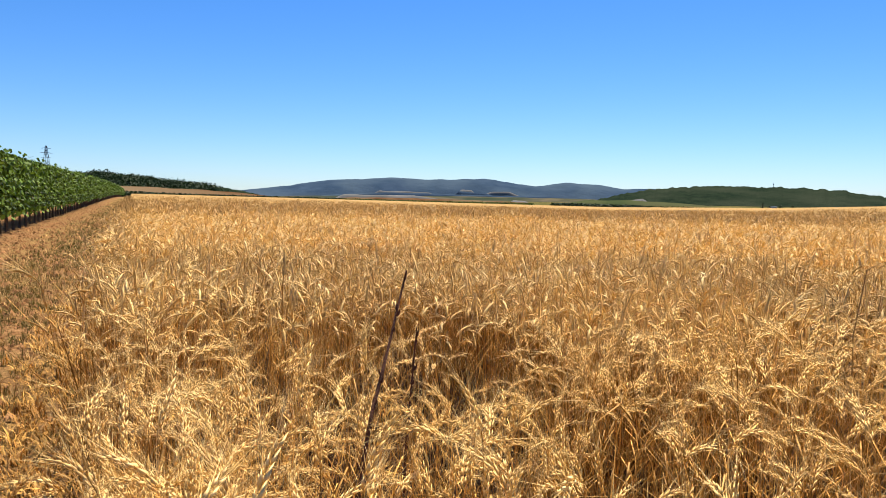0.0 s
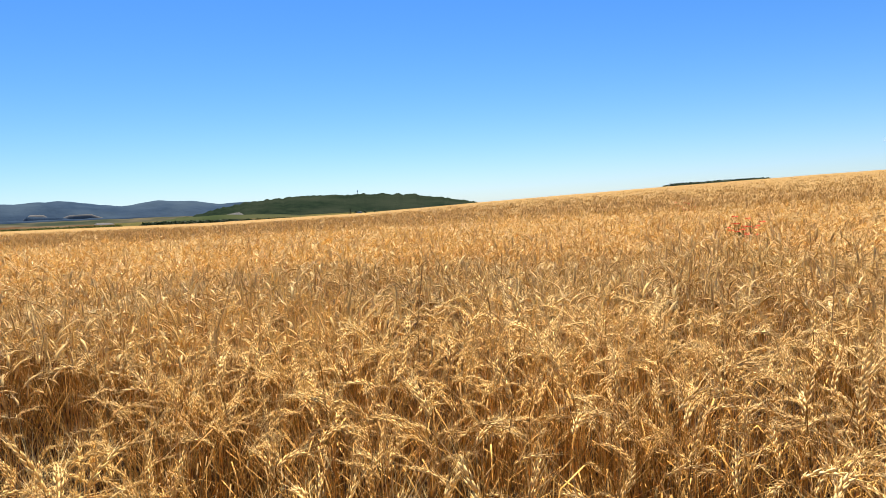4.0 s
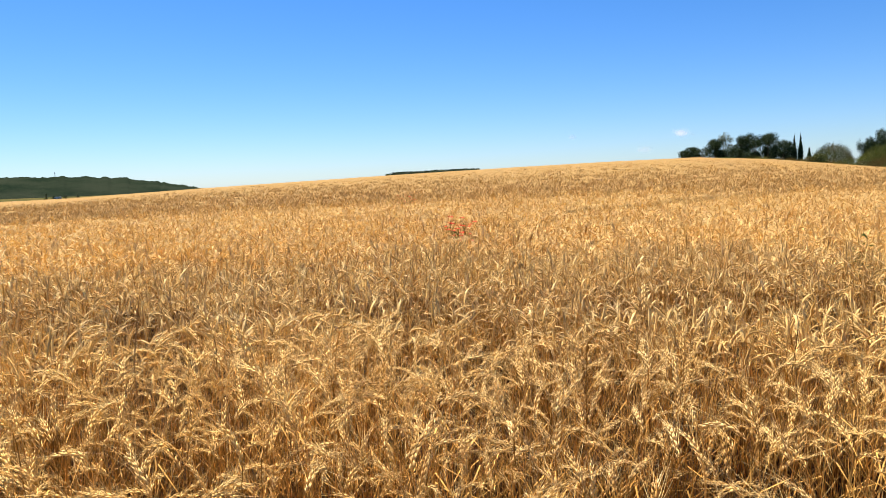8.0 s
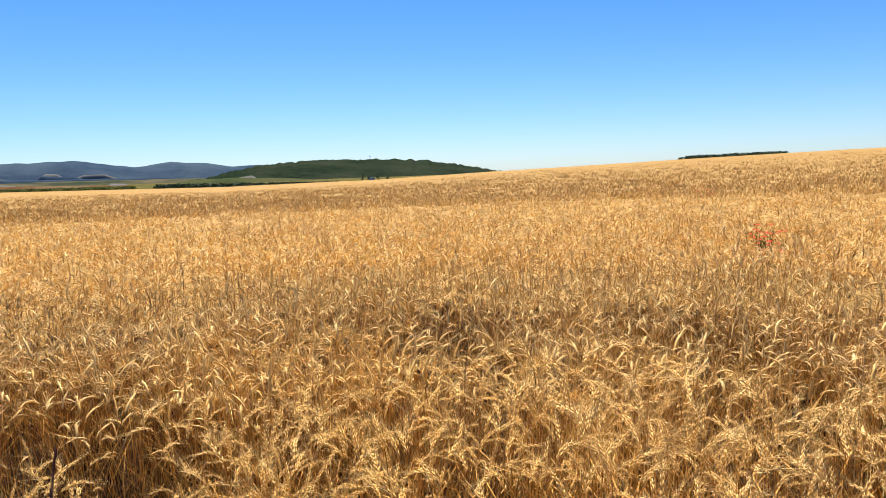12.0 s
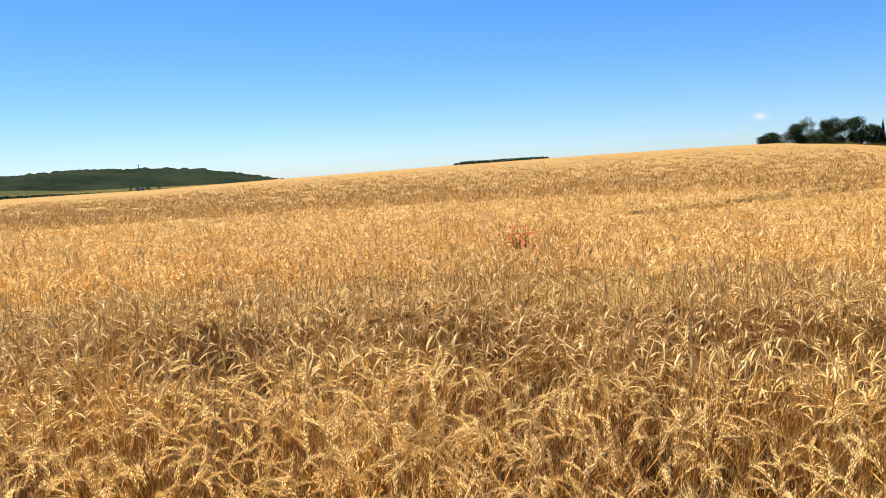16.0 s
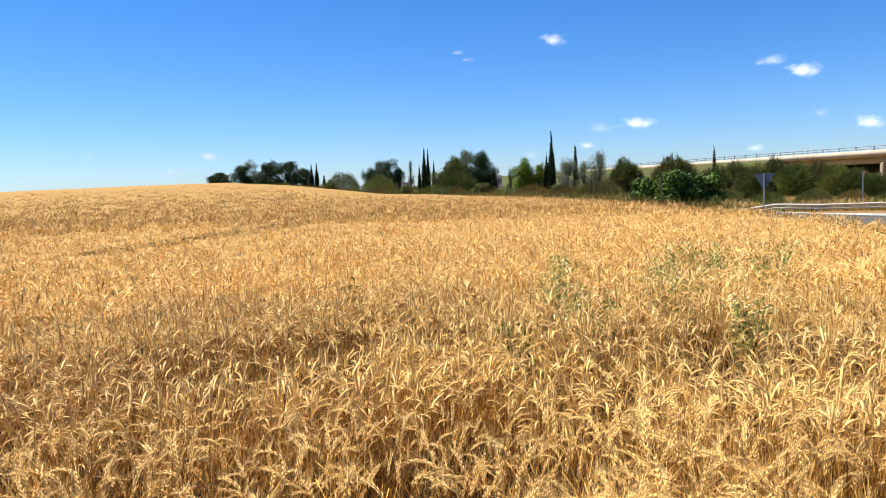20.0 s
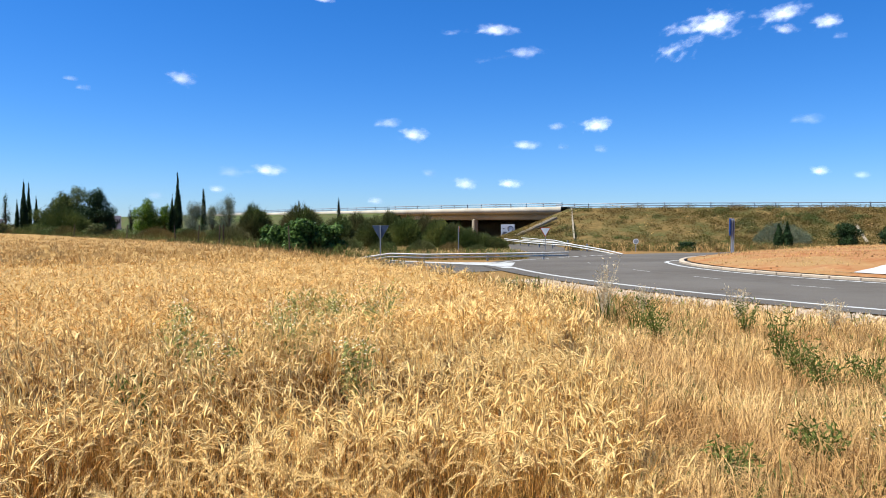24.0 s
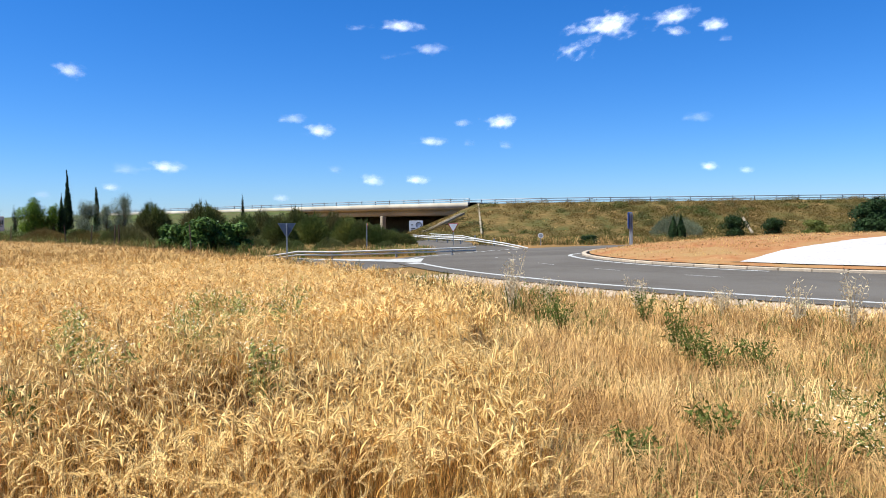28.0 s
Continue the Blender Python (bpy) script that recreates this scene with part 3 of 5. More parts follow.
def tree(name, x, y, h, w, style, label, mat=None, count=2600, group="", seed=0, sink=0.0):
    rng = np.random.default_rng(seed + int(abs(x * 7) + abs(y * 13)))
    z = float(ground_z(x, y)) - sink
    root = empty(name, pose(x, y, z), label, "shrub" if name.endswith(("bush", "shrub")) else "tree", group)
    if style == "bush":
        w *= 1.18
    bm = bmesh.new()
    blobs = []
    leaf = 0.12
    slim = 0.55
    if style == "cypress":
        add_tube(bm, [(0, 0, -0.1), (0, 0, h * 0.5), (0, 0, h * 0.95)], [0.14, 0.1, 0.02])
        for k in range(12):
            t = k / 11
            r = w * 0.5 * (0.55 + 0.5 * math.sin(math.pi * min(1, t * 1.1 + 0.15))) * (1 - t ** 3 * 0.9)
            blobs.append(((rng.normal(0, 0.025) * w, rng.normal(0, 0.025) * w, h * (0.06 + 0.9 * t)), (r * 1.2, r * 1.2, h * 0.085)))
        leaf, slim, mat, count = 0.11, 0.4, mat or M_DARK_LEAF, int(count * 1.8)
    elif style == "broom":
        mat = mat or M_BROOM
        bm.free()
        n = int(count * 4.5)
        a, q = rng.uniform(0, 6.28, n), np.sqrt(rng.random(n))
        knot = 0.88 + 0.10 * np.sin(a * 3 + h * 5) * np.cos(q * 5 + a * 2) + 0.06 * np.sin(a * 7 + q * 9)
        top = h * np.sqrt(np.clip(1 - 0.9 * q * q, 0.02, 1)) * np.clip(knot, 0.5, 1.0)
        p = np.stack([np.cos(a) * q * w * 0.5, np.sin(a) * q * w * 0.5, top * rng.random(n) ** 0.55 * 0.9], 1)
        d = np.stack([np.cos(a) * q * 1.1, np.sin(a) * q * 1.1, 1.05 - 0.75 * q * q], 1) + rng.normal(0, 0.3, (n, 3))
        d *= (h * 0.10 * rng.uniform(0.5, 1.2, n))[:, None]
        u = np.cross(d, rng.normal(size=(n, 3)))
        u *= (0.006 + 0.0022 * h) / np.linalg.norm(u, axis=1)[:, None]
        v = np.stack([p, p + d * 0.5 + u, p + d, p + d * 0.5 - u], 1).reshape(-1, 3)
        sheet("crown", v, np.arange(n * 4).reshape(-1, 4), mat, root)
        return root
    else:
        trunk_h = h * (0.35 if style not in ("bush", "fig") else 0.12)
        add_tube(bm, [(0, 0, -0.1), (rng.normal(0, 0.05), 0, trunk_h * 0.6), (0, rng.normal(0, 0.05), trunk_h)], [0.03 * h + 0.03, 0.024 * h + 0.02, 0.02 * h], 7)
        k_n = 20
        for k in range(k_n):
            a = k * 2.4 + rng.uniform(-0.4, 0.4)
            if style == "conifer":
                t = k / (k_n - 1)
                r = w * 0.5 * (1 - 0.8 * t) * 0.75
                c = (math.cos(a) * r * 0.7, math.sin(a) * r * 0.7, h * (0.2 + 0.74 * t))
                s = (w * 0.24 * (1.15 - 0.8 * t), w * 0.24 * (1.15 - 0.8 * t), h * 0.12)
            else:
                t = rng.uniform(0.10 if style in ("bush", "fig") else 0.16, 0.85)
                r = w * 0.5 * rng.uniform(0.1, 0.8) * math.sqrt(max(0.08, 1 - ((t - 0.36) / 0.54) ** 2))
                c = (math.cos(a) * r, math.sin(a) * r, h * t)
                s = (w * rng.uniform(0.15, 0.27), w * rng.uniform(0.15, 0.27), h * rng.uniform(0.12, 0.20))
            blobs.append((c, s))
            add_tube(bm, [(0, 0, trunk_h * 0.7), (c[0] * 0.5, c[1] * 0.5, (c[2] + trunk_h) * 0.52), c], [0.012 * h, 0.008 * h, 0.003 * h], 4)
        leaf = {"bush": 0.075, "fig": 0.125, "round": 0.105, "conifer": 0.10, "olive": 0.085}.get(style, 0.10) * (0.6 + 0.13 * w)
        mat = mat or {"fig": M_FIG, "olive": M_OLIVE, "conifer": M_DARK_LEAF}.get(style, M_LEAF)
        slim = 0.25 if style == "olive" else 0.5
    part("trunk", bm, M_BARK, root)
    v, f = leaf_cloud(rng, blobs, int(count * (4.0 if style in ("bush", "fig") else 3.6)), leaf * (1.2 if style == "bush" else 1.0), slim, shell=0.35)
    v[:, 2] = np.maximum(v[:, 2], 0.05)
    sheet("crown", v, f, mat, root)
    return root


# ---- roundabout ----
RC, R_OUT = (13.7, -43.6), 29.3
IC, R_IN = (15.0, -36.4), 14.1


def ring(name, centre, r0, r1, z, mat, a0=0.0, a1=360.0, n=160, parent=None):
    a = np.radians(np.linspace(a0, a1, n))
    v = []
    radii = np.linspace(r0, r1, 2 + int((r1 - r0) / 1.5))
    for r in radii:
        for t in a:
            x, y = centre[0] + r * math.cos(t), centre[1] + r * math.sin(t)
            v.append((x, y, float(ground_z(x, y)) + z))
    f = [(k * n + i, (k + 1) * n + i, (k + 1) * n + i + 1, k * n + i + 1) for k in range(len(radii) - 1) for i in range(n - 1)]
    return sheet(name, v, f, mat, parent)


def along(pts, step):
    """Places every step metres on a rounded line through the points, with the direction there."""
    p = [Vector(q) for q in pts]
    fine = []
    for i in range(len(p) - 1):
        a, b, c, d = p[max(i - 1, 0)], p[i], p[i + 1], p[min(i + 2, len(p) - 1)]
        for k in range(24):
            t = k / 24
            fine.append(0.5 * ((2 * b) + (c - a) * t + (2 * a - 5 * b + 4 * c - d) * t * t + (3 * b - a - 3 * c + d) * t ** 3))
    fine.append(p[-1])
    out, left = [], 0.0
    for a, b in zip(fine, fine[1:]):
        n = (b - a).length
        while left <= n and n > 0:
            out.append((a + (b - a) * (left / n), (b - a).normalized()))
            left += step
        left -= n
    return out


def strip(name, pts, width, lift, mat, parent=None, step=2.0, z=None):
    """A flat band along a line, on the land or at a height."""
    v = []
    for p, d in along(pts, step):
        for s in (0.5, -0.5):
            x, y = p[0] - d[1] * width * s, p[1] + d[0] * width * s
            v.append((x, y, (float(ground_z(x, y)) if z is None else z) + lift))
    f = [(2 * i, 2 * i + 1, 2 * i + 3, 2 * i + 2) for i in range(len(v) // 2 - 1)]
    return sheet(name, v, f, mat, parent)


road = tagged(ring("road", RC, 3.0, R_OUT + 0.9, 0.03, M_ASPHALT), "worn grey asphalt roundabout with white edge lines", "road", kind="structure")
strip("lane", [(23, -16.5), (30, -15.2), (37, -14), (50, -12.5), (64, -12)], 10.5, 0.022, M_ASPHALT, road)
strip("lane", [(36, -31), (50, -37), (66, -44), (84, -56), (100, -74), (112, -92)], 9.0, 0.022, M_ASPHALT, road)
strip("lane", [(-14, -38), (-30, -34), (-60, -30)], 8.0, 0.022, M_ASPHALT, road)
ring("edge_line", RC, R_OUT - 0.12, R_OUT + 0.10, 0.036, M_PAINT, 69, 150, parent=road)
ring("edge_line", RC, R_OUT - 0.12, R_OUT + 0.10, 0.036, M_PAINT, 30, 60, parent=road)
ring("edge_line", IC, R_IN + 0.6, R_IN + 0.8, 0.036, M_PAINT, -60, 100, parent=road)
for k in range(5):
    ring("lane_dash", RC, R_OUT - 4.4, R_OUT - 4.34, 0.034, M_PAINT, 55 + k * 9, 58 + k * 9, 12, road)
for k in range(7):
    ring("give_way_dash", RC, R_OUT + 0.25, R_OUT + 0.6, 0.036, M_PAINT, 12 + k * 2.1, 13.2 + k * 2.1, 6, road)
ring("give_way_line", RC, R_OUT - 0.1, R_OUT + 0.5, 0.037, M_PAINT, 67.0, 70.0, 8, road)


def hatching():
    """White slanting bars on the traffic island where the side road joins, with its outline."""
    a, b = Vector((25.5, -16.9)), Vector((38.5, -15.9))
    c, d = Vector((31.5, -20.6)), Vector((39.5, -16.9))
    for p, q in ((a, b), (c, d)):
        strip("hatch_outline", [tuple(p), tuple(p.lerp(q, 0.5)), tuple(q)], 0.22, 0.036, M_PAINT, road, 1.0)
    for k in range(11):
        t = 0.04 + k * 0.085
        p, q = a.lerp(b, t), c.lerp(d, max(t - 0.08, 0))
        strip("hatch_bar", [tuple(p), tuple(p.lerp(q, 0.5)), tuple(q)], 0.95, 0.035, M_PAINT, road, 0.5)


hatching()
isle = empty("roundabout_island", pose(IC[0], IC[1], 0), "raised red earth roundabout island half covered in white gravel", "traffic island", kind="structure")


def dome(name, mat, lift, keep):
    n, m = 150, 26
    a = np.linspace(0, 2 * math.pi, n)
    v = []
    for k in range(m):
        q = (R_IN - 0.25) * k / (m - 1)
        for t in a:
            x, y = q * math.cos(t), q * math.sin(t)
            bumpy = 0.05 * noise.noise((x * 0.6, y * 0.6, 3)) * min(1, (R_IN - q) / 2)
            v.append((x, y, 0.10 + lift + 0.90 * (1 - (q / R_IN) ** 2) + bumpy))
    f = [(k * n + i, (k + 1) * n + i, (k + 1) * n + i + 1, k * n + i + 1) for k in range(m - 1) for i in range(n - 1)]
    f = [t for t in f if keep(sum(v[i][0] for i in t) / 4, sum(v[i][1] for i in t) / 4)]
    return sheet(name, v, f, mat, isle, smooth=True)


dome("earth", M_ISLE, 0, lambda x, y: True)


def gravel_bed():
    v, f = [], []
    ys = np.linspace(-2.0, R_IN - 0.7, 46)
    m = 26
    for y in ys:
        half = math.sqrt((R_IN - 0.7) ** 2 - y * y)
        x1 = min(-0.5 - 0.07 * (R_IN - y) + 0.5 * noise.noise((y * 0.35, 0, 0)) + 0.25 * noise.noise((y * 1.6, 3, 0)), half)
        for k in range(m):
            x = -half + (x1 + half) * k / (m - 1)
            q = math.hypot(x, y)
            v.append((x, y, 0.135 + 0.90 * (1 - (q / R_IN) ** 2) + 0.05 * noise.noise((x * 0.6, y * 0.6, 3)) * min(1, (R_IN - q) / 2)))
    f = [(i * m + k, i * m + k + 1, (i + 1) * m + k + 1, (i + 1) * m + k) for i in range(len(ys) - 1) for k in range(m - 1)]
    sheet("gravel_bed", v, f, M_GRAVEL, isle, smooth=True)


gravel_bed()
kerb_bm = bmesh.new()
add_box(kerb_bm, (0.99, 0.22, 0.30), (0, 0, 0), 0.02)
kerb_me = bpy.data.meshes.new("kerb_stone")
kerb_bm.to_mesh(kerb_me)
kerb_bm.free()
kerb_me.materials.append(M_KERB)
count = int(2 * math.pi * R_IN)
for k in range(count):
    t = 2 * math.pi * k / count
    ob = new("kerb_stone", kerb_me)
    ob.parent = isle
    ob.matrix_basis = pose(R_IN * math.cos(t), R_IN * math.sin(t), -0.03, 0, 0, math.degrees(t) + 90)

# ---- embankment and bridge ----
MOTORWAY = [(190, -40), (158, -50), (120, -61), (94.7, -70.4), (81.2, -77), (71.3, -90), (56.5, -108), (40, -135), (20, -175)]
PROFILE = [(-30, -1.0), (-19, 0.7), (-9, 3.4), (-4, 4.5), (13, 4.5), (34, -0.2)]


def embankment(pts, label, mat):
    v = []
    line = along(pts, 4.0)
    for p, d in line:
        for off, z in PROFILE:
            lump = 0.35 * noise.noise((p[0] * 0.15, p[1] * 0.15, off)) if 0 < z < 4.4 else 0
            v.append((p[0] - d[1] * off, p[1] + d[0] * off, z + lump))
    k = len(PROFILE)
    f = [(i * k + j, i * k + j + 1, (i + 1) * k + j + 1, (i + 1) * k + j) for i in range(len(line) - 1) for j in range(k - 1)]
    f += [tuple(range(4)), tuple(i + (len(line) - 1) * k for i in range(4))]
    f += [(0, 3, 4, 5), tuple(i + (len(line) - 1) * k for i in (0, 3, 4, 5))]
    return tagged(sheet("embankment", v, f, mat), label, "embankment", kind="structure")


embankment([(90.8, -72.3), (81.2, -77), (71.3, -90), (56.5, -108), (40, -135), (20, -175)], "motorway embankment under dry grass and scrub", M_EMBANK)
embankment([(260, -20), (190, -40), (158, -50), (124, -60)], "motorway embankment under green scrub beyond the bridge", M_THICKET)


def sweep(name, pts, profile, mat, parent, step=3.0, closed=True):
    """A cross-section (sideways, up) carried along a line."""
    line = along(pts, step)
    k = len(profile)
    v = [(p[0] - d[1] * o, p[1] + d[0] * o, z) for p, d in line for o, z in profile]
    last = k if closed else k - 1
    f = [(i * k + j, i * k + (j + 1) % k, (i + 1) * k + (j + 1) % k, (i + 1) * k + j) for i in range(len(line) - 1) for j in range(last)]
    ob = sheet(name, v, f, mat, parent)
    return ob


def bridge():
    root = empty("motorway_bridge", Matrix(), "long pale concrete motorway bridge over the underpass", "bridge")
    span = [(200, -37), (158, -50), (120, -61), (97, -69.4), (89.4, -72.9)]
    sweep("deck", span, [(-5.2, 4.75), (-5.25, 4.0), (-4.6, 3.8), (-2.6, 3.7), (14, 3.7), (16, 4.75)], M_CONCRETE, root)
    sweep("girder", span, [(-3.2, 3.8), (-2.8, 2.85), (13, 2.85), (13.4, 3.8)], M_CONCRETE, root, 3.0)
    for off in (0.0, 6.0, 11.0):
        bm = bmesh.new()
        x, y = at(-120.2, 122 + off)
        add_box(bm, (0.8, 0.8, 5.6), (x, y, 0.1), 0.1)
        part("pier", bm, M_OLD_CONCRETE, root)
    # Wall added to close the underpass off from light; none is known there.
    sweep("back_wall", span, [(13.2, -1.6), (13.2, 3.75), (14, 3.75), (14, -1.6)], M_OLD_CONCRETE, root)
    bm = bmesh.new()
    add_box(bm, (1.2, 17, 6.5), (92.9, -77.2, 0.6), 0.05, Matrix.Rotation(radians(21), 4, "Z"))
    part("abutment", bm, M_CONCRETE, root)
    return root


bridge()
W_BEAM = [(0.0, 0.0), (0.07, 0.03), (0.07, 0.08), (0.0, 0.11), (-0.006, 0.11), (0.062, 0.078), (0.062, 0.032), (-0.006, 0.0)]


def guardrail(pts, low, label, z=None, every=4.0, beams=2, mat=None, face=1.0, dip=0):
    """Posts and wave beams along a line. low: the beam's lower edge above the land."""
    root = empty("guardrail", Matrix(), label, "guardrail")
    line = along(pts, 2.0)
    k = len(W_BEAM)
    for b in range(beams):
        v = []
        for n, (p, d) in enumerate(line):
            g = (float(ground_z(p[0], p[1])) if z is None else z) + low + b * 0.18
            if n < dip:
                g -= (low + 0.15) * (1 - n / dip)
            v += [(p[0] - d[1] * o * face, p[1] + d[0] * o * face, g + h) for o, h in W_BEAM]
        f = [(i * k + j, i * k + (j + 1) % k, (i + 1) * k + (j + 1) % k, (i + 1) * k + j) for i in range(len(line) - 1) for j in range(k)]
        sheet("beam", v, f, mat or M_RAIL_GREY, root)
    bm = bmesh.new()
    hgt = low + 0.18 * (beams - 1) + 0.13
    add_box(bm, (0.10, 0.12, hgt + 0.3), (0, 0, hgt / 2 - 0.15), 0.01)
    me = bpy.data.meshes.new("post")
    bm.to_mesh(me)
    bm.free()
    me.materials.append(M_ZINC)
    for k, (p, d) in enumerate(along(pts, every)):
        if dip > 2 and k < 2:
            continue
        ob = new("post", me)
        ob.parent = root
        g = float(ground_z(p[0], p[1])) if z is None else z
        ob.matrix_basis = pose(p[0] + d[1] * 0.07 * face, p[1] - d[0] * 0.07 * face, g - (0.35 if dip and k == 0 else 0), 0, 0, math.degrees(math.atan2(d[1], d[0])))
    return root


guardrail([at(-111.5, 43.9), at(-113, 43.2), at(-116, 43), at(-120, 43.5), at(-124.5, 45), at(-128.3, 47.5)], 0.2, "galvanised guardrail curving round the side road verge", face=-1.0, dip=1)
guardrail([at(-132.0, 57), at(-130.2, 62), at(-127, 70), at(-124.4, 80), at(-122.5, 94)], 0.38, "galvanised guardrail beside the underpass road", dip=6)
guardrail([at(-130.2, 68), at(-128, 74), at(-125.5, 84), at(-123.6, 98)], 0.48, "galvanised guardrail on the far side of the underpass road", dip=6)


def top_rail(span, off, low, label):
    """Two bars on posts along the edge of the motorway."""
    root = empty("bridge_railing", Matrix(), label, "railing")
    for z in (low + 0.28, low + 0.62):
        sweep("rail", span, [(off, z), (off, z + 0.11), (off + 0.08, z + 0.11), (off + 0.08, z)], M_ZINC, root)
    bm = bmesh.new()
    add_box(bm, (0.12, 0.1, 1.0), (0, 0, low + 0.3), 0.01)
    me = bpy.data.meshes.new("post")
    bm.to_mesh(me)
    bm.free()
    me.materials.append(M_ZINC)
    for p, d in along(span, 3.0):
        ob = new("post", me)
        ob.parent = root
        ob.matrix_basis = pose(p[0] - d[1] * (off + 0.14), p[1] + d[0] * (off + 0.14), 0, 0, 0, math.degrees(math.atan2(d[1], d[0])))


top_rail([(200, -37), (158, -50), (120, -61), (97, -69.4), (89.4, -72.9)], -4.95, 4.65, "grey metal railing along the edge of the bridge")
top_rail([(92.6, -71.4), (89.4, -72.9), (81.2, -77), (71.3, -90), (56.5, -108), (40, -135), (20, -175)], -4.3, 4.45, "grey metal railing along the top of the embankment")


def triangle_sign(x, y, side, height, turn, back, label):
    root = empty("road_sign", pose(x, y, float(ground_z(x, y)), 0, 0, turn), label, "road sign")
    bm = bmesh.new()
    add_box(bm, (0.07, 0.07, height + 0.2), (0, 0, height / 2 - 0.1), 0.008)
    part("post", bm, M_ZINC, root)

    def plate(name, s, y0, mat, parent, thick=0.03):
        bm = bmesh.new()
        h = s * 0.866
        top = height - (side - s) * 0.29
        corners = [(-s / 2, top), (s / 2, top), (0, top - h)]
        front = [bm.verts.new((px, y0, pz)) for px, pz in corners]
        rear = [bm.verts.new((px, y0 + thick, pz)) for px, pz in corners]
        bm.faces.new(front)
        bm.faces.new(rear[::-1])
        for i in range(3):
            j = (i + 1) % 3
            bm.faces.new((front[i], rear[i], rear[j], front[j]))
        bmesh.ops.recalc_face_normals(bm, faces=bm.faces[:])
        return part(name, bm, mat, parent)

    p = plate("plate", side, -0.07, M_SIGN_BACK if back else M_RED, root)
    if not back:
        plate("plate_face", side * 0.86, -0.076, M_WHITE, root, 0.005)
    else:
        plate("rim", side * 1.03, -0.085, M_ZINC, root, 0.012)
    return root


sx, sy = at(-113.05, 42.0)
triangle_sign(sx, sy, 1.0, 2.05, 60, True, "triangular sign on a steel post showing its grey back")
sx, sy = at(-125.95, 68.0)
triangle_sign(sx, sy, 1.0, 2.1, 232, False, "white give-way sign with red border on a post")


def board(x, y, w, h, low, turn, label):
    """The large white direction board in the underpass, with a black loop and bars for its writing."""
    g = float(ground_z(x, y))
    root = empty("direction_sign", pose(x, y, g, 0, 0, turn), label, "road sign")
    bm = bmesh.new()
    add_box(bm, (w, 0.06, h), (0, 0, low + h / 2), 0.01)
    part("panel", bm, M_WHITE, root)
    for s in (-0.35, 0.35):
        bm = bmesh.new()
        add_box(bm, (0.09, 0.09, low + h), (s * w, 0.09, (low + h) / 2 - 0.05), 0.01)
        part("post", bm, M_ZINC, root)
    bm = bmesh.new()
    pts = [(0.20 * w * math.cos(t) + 0.2 * w, -0.045, low + h * 0.62 + 0.22 * h * math.sin(t)) for t in np.linspace(-0.9, 4.2, 16)]
    add_tube(bm, pts, [0.05] * 16, 4)
    part("route_loop", bm, M_BLACK, root)
    for px, pz, pw in ((-0.22, 0.3, 0.3), (-0.05, 0.14, 0.7), (-0.3, 0.62, 0.12)):
        bm = bmesh.new()
        add_box(bm, (pw * w, 0.012, 0.09 * h), (px * w, -0.036, low + pz * h))
        part("text_bar", bm, M_BLACK, root)


sx, sy = at(-122.85, 104)
board(sx, sy, 1.95, 1.6, 0.9, 237, "white direction board with a black roundabout symbol under the bridge")


def lollipop(x, y, height, r, turn, mat, label, face=None):
    root = empty("road_sign", pose(x, y, float(ground_z(x, y)), 0, 0, turn), label, "road sign")
    bm = bmesh.new()
    add_box(bm, (0.07, 0.07, height + 0.1), (0, 0, height / 2 - 0.05), 0.008)
    part("post", bm, M_ZINC, root)
    bm = bmesh.new()
    bmesh.ops.create_cone(bm, cap_ends=True, segments=24, radius1=r, radius2=r, depth=0.03, matrix=Matrix.Translation((0, -0.06, height - r)) @ Matrix.Rotation(radians(90), 4, "X"))
    p = part("plate", bm, mat, root)
    if face:
        bm = bmesh.new()
        bmesh.ops.create_cone(bm, cap_ends=True, segments=24, radius1=r * 0.75, radius2=r * 0.75, depth=0.01, matrix=Matrix.Translation((0, -0.082, height - r)) @ Matrix.Rotation(radians(90), 4, "X"))
        part("plate_face", bm, face, p)
    return root


sx, sy = at(-132.9, 66)
lollipop(sx, sy, 1.15, 0.24, 225, M_WHITE, "small pale round sign on a short post", M_ZINC)
sx, sy = at(-119.2, 50)
lollipop(sx, sy, 2.2, 0.2, 330, M_RUST, "rusty orange-backed sign on a thin post among the brooms", M_SIGN_BACK)


def chevron_sign(x, y, turn):
    g = 0.2
    root = empty("road_sign", pose(x, y, g, 0, 0, turn), "blue and white arrow sign seen edge-on on the island", "road sign")
    for s in (-0.2, 0.2):
        bm = bmesh.new()
        add_box(bm, (0.08, 0.08, 2.0), (s, 0, 0.9), 0.008)
        part("post", bm, M_ZINC, root)
    bm = bmesh.new()
    add_box(bm, (0.9, 0.05, 0.9), (0, -0.07, 1.5), 0.02)
    p = part("plate", bm, M_BLUE_SIGN, root)
    bm = bmesh.new()
    add_box(bm, (0.86, 0.01, 0.12), (0, -0.102, 1.5), 0.0, Matrix.Rotation(0.5, 4, "Y"))
    part("arrow", bm, M_WHITE, p)


sx, sy = at(-140.1, 41)
chevron_sign(sx, sy, 118)


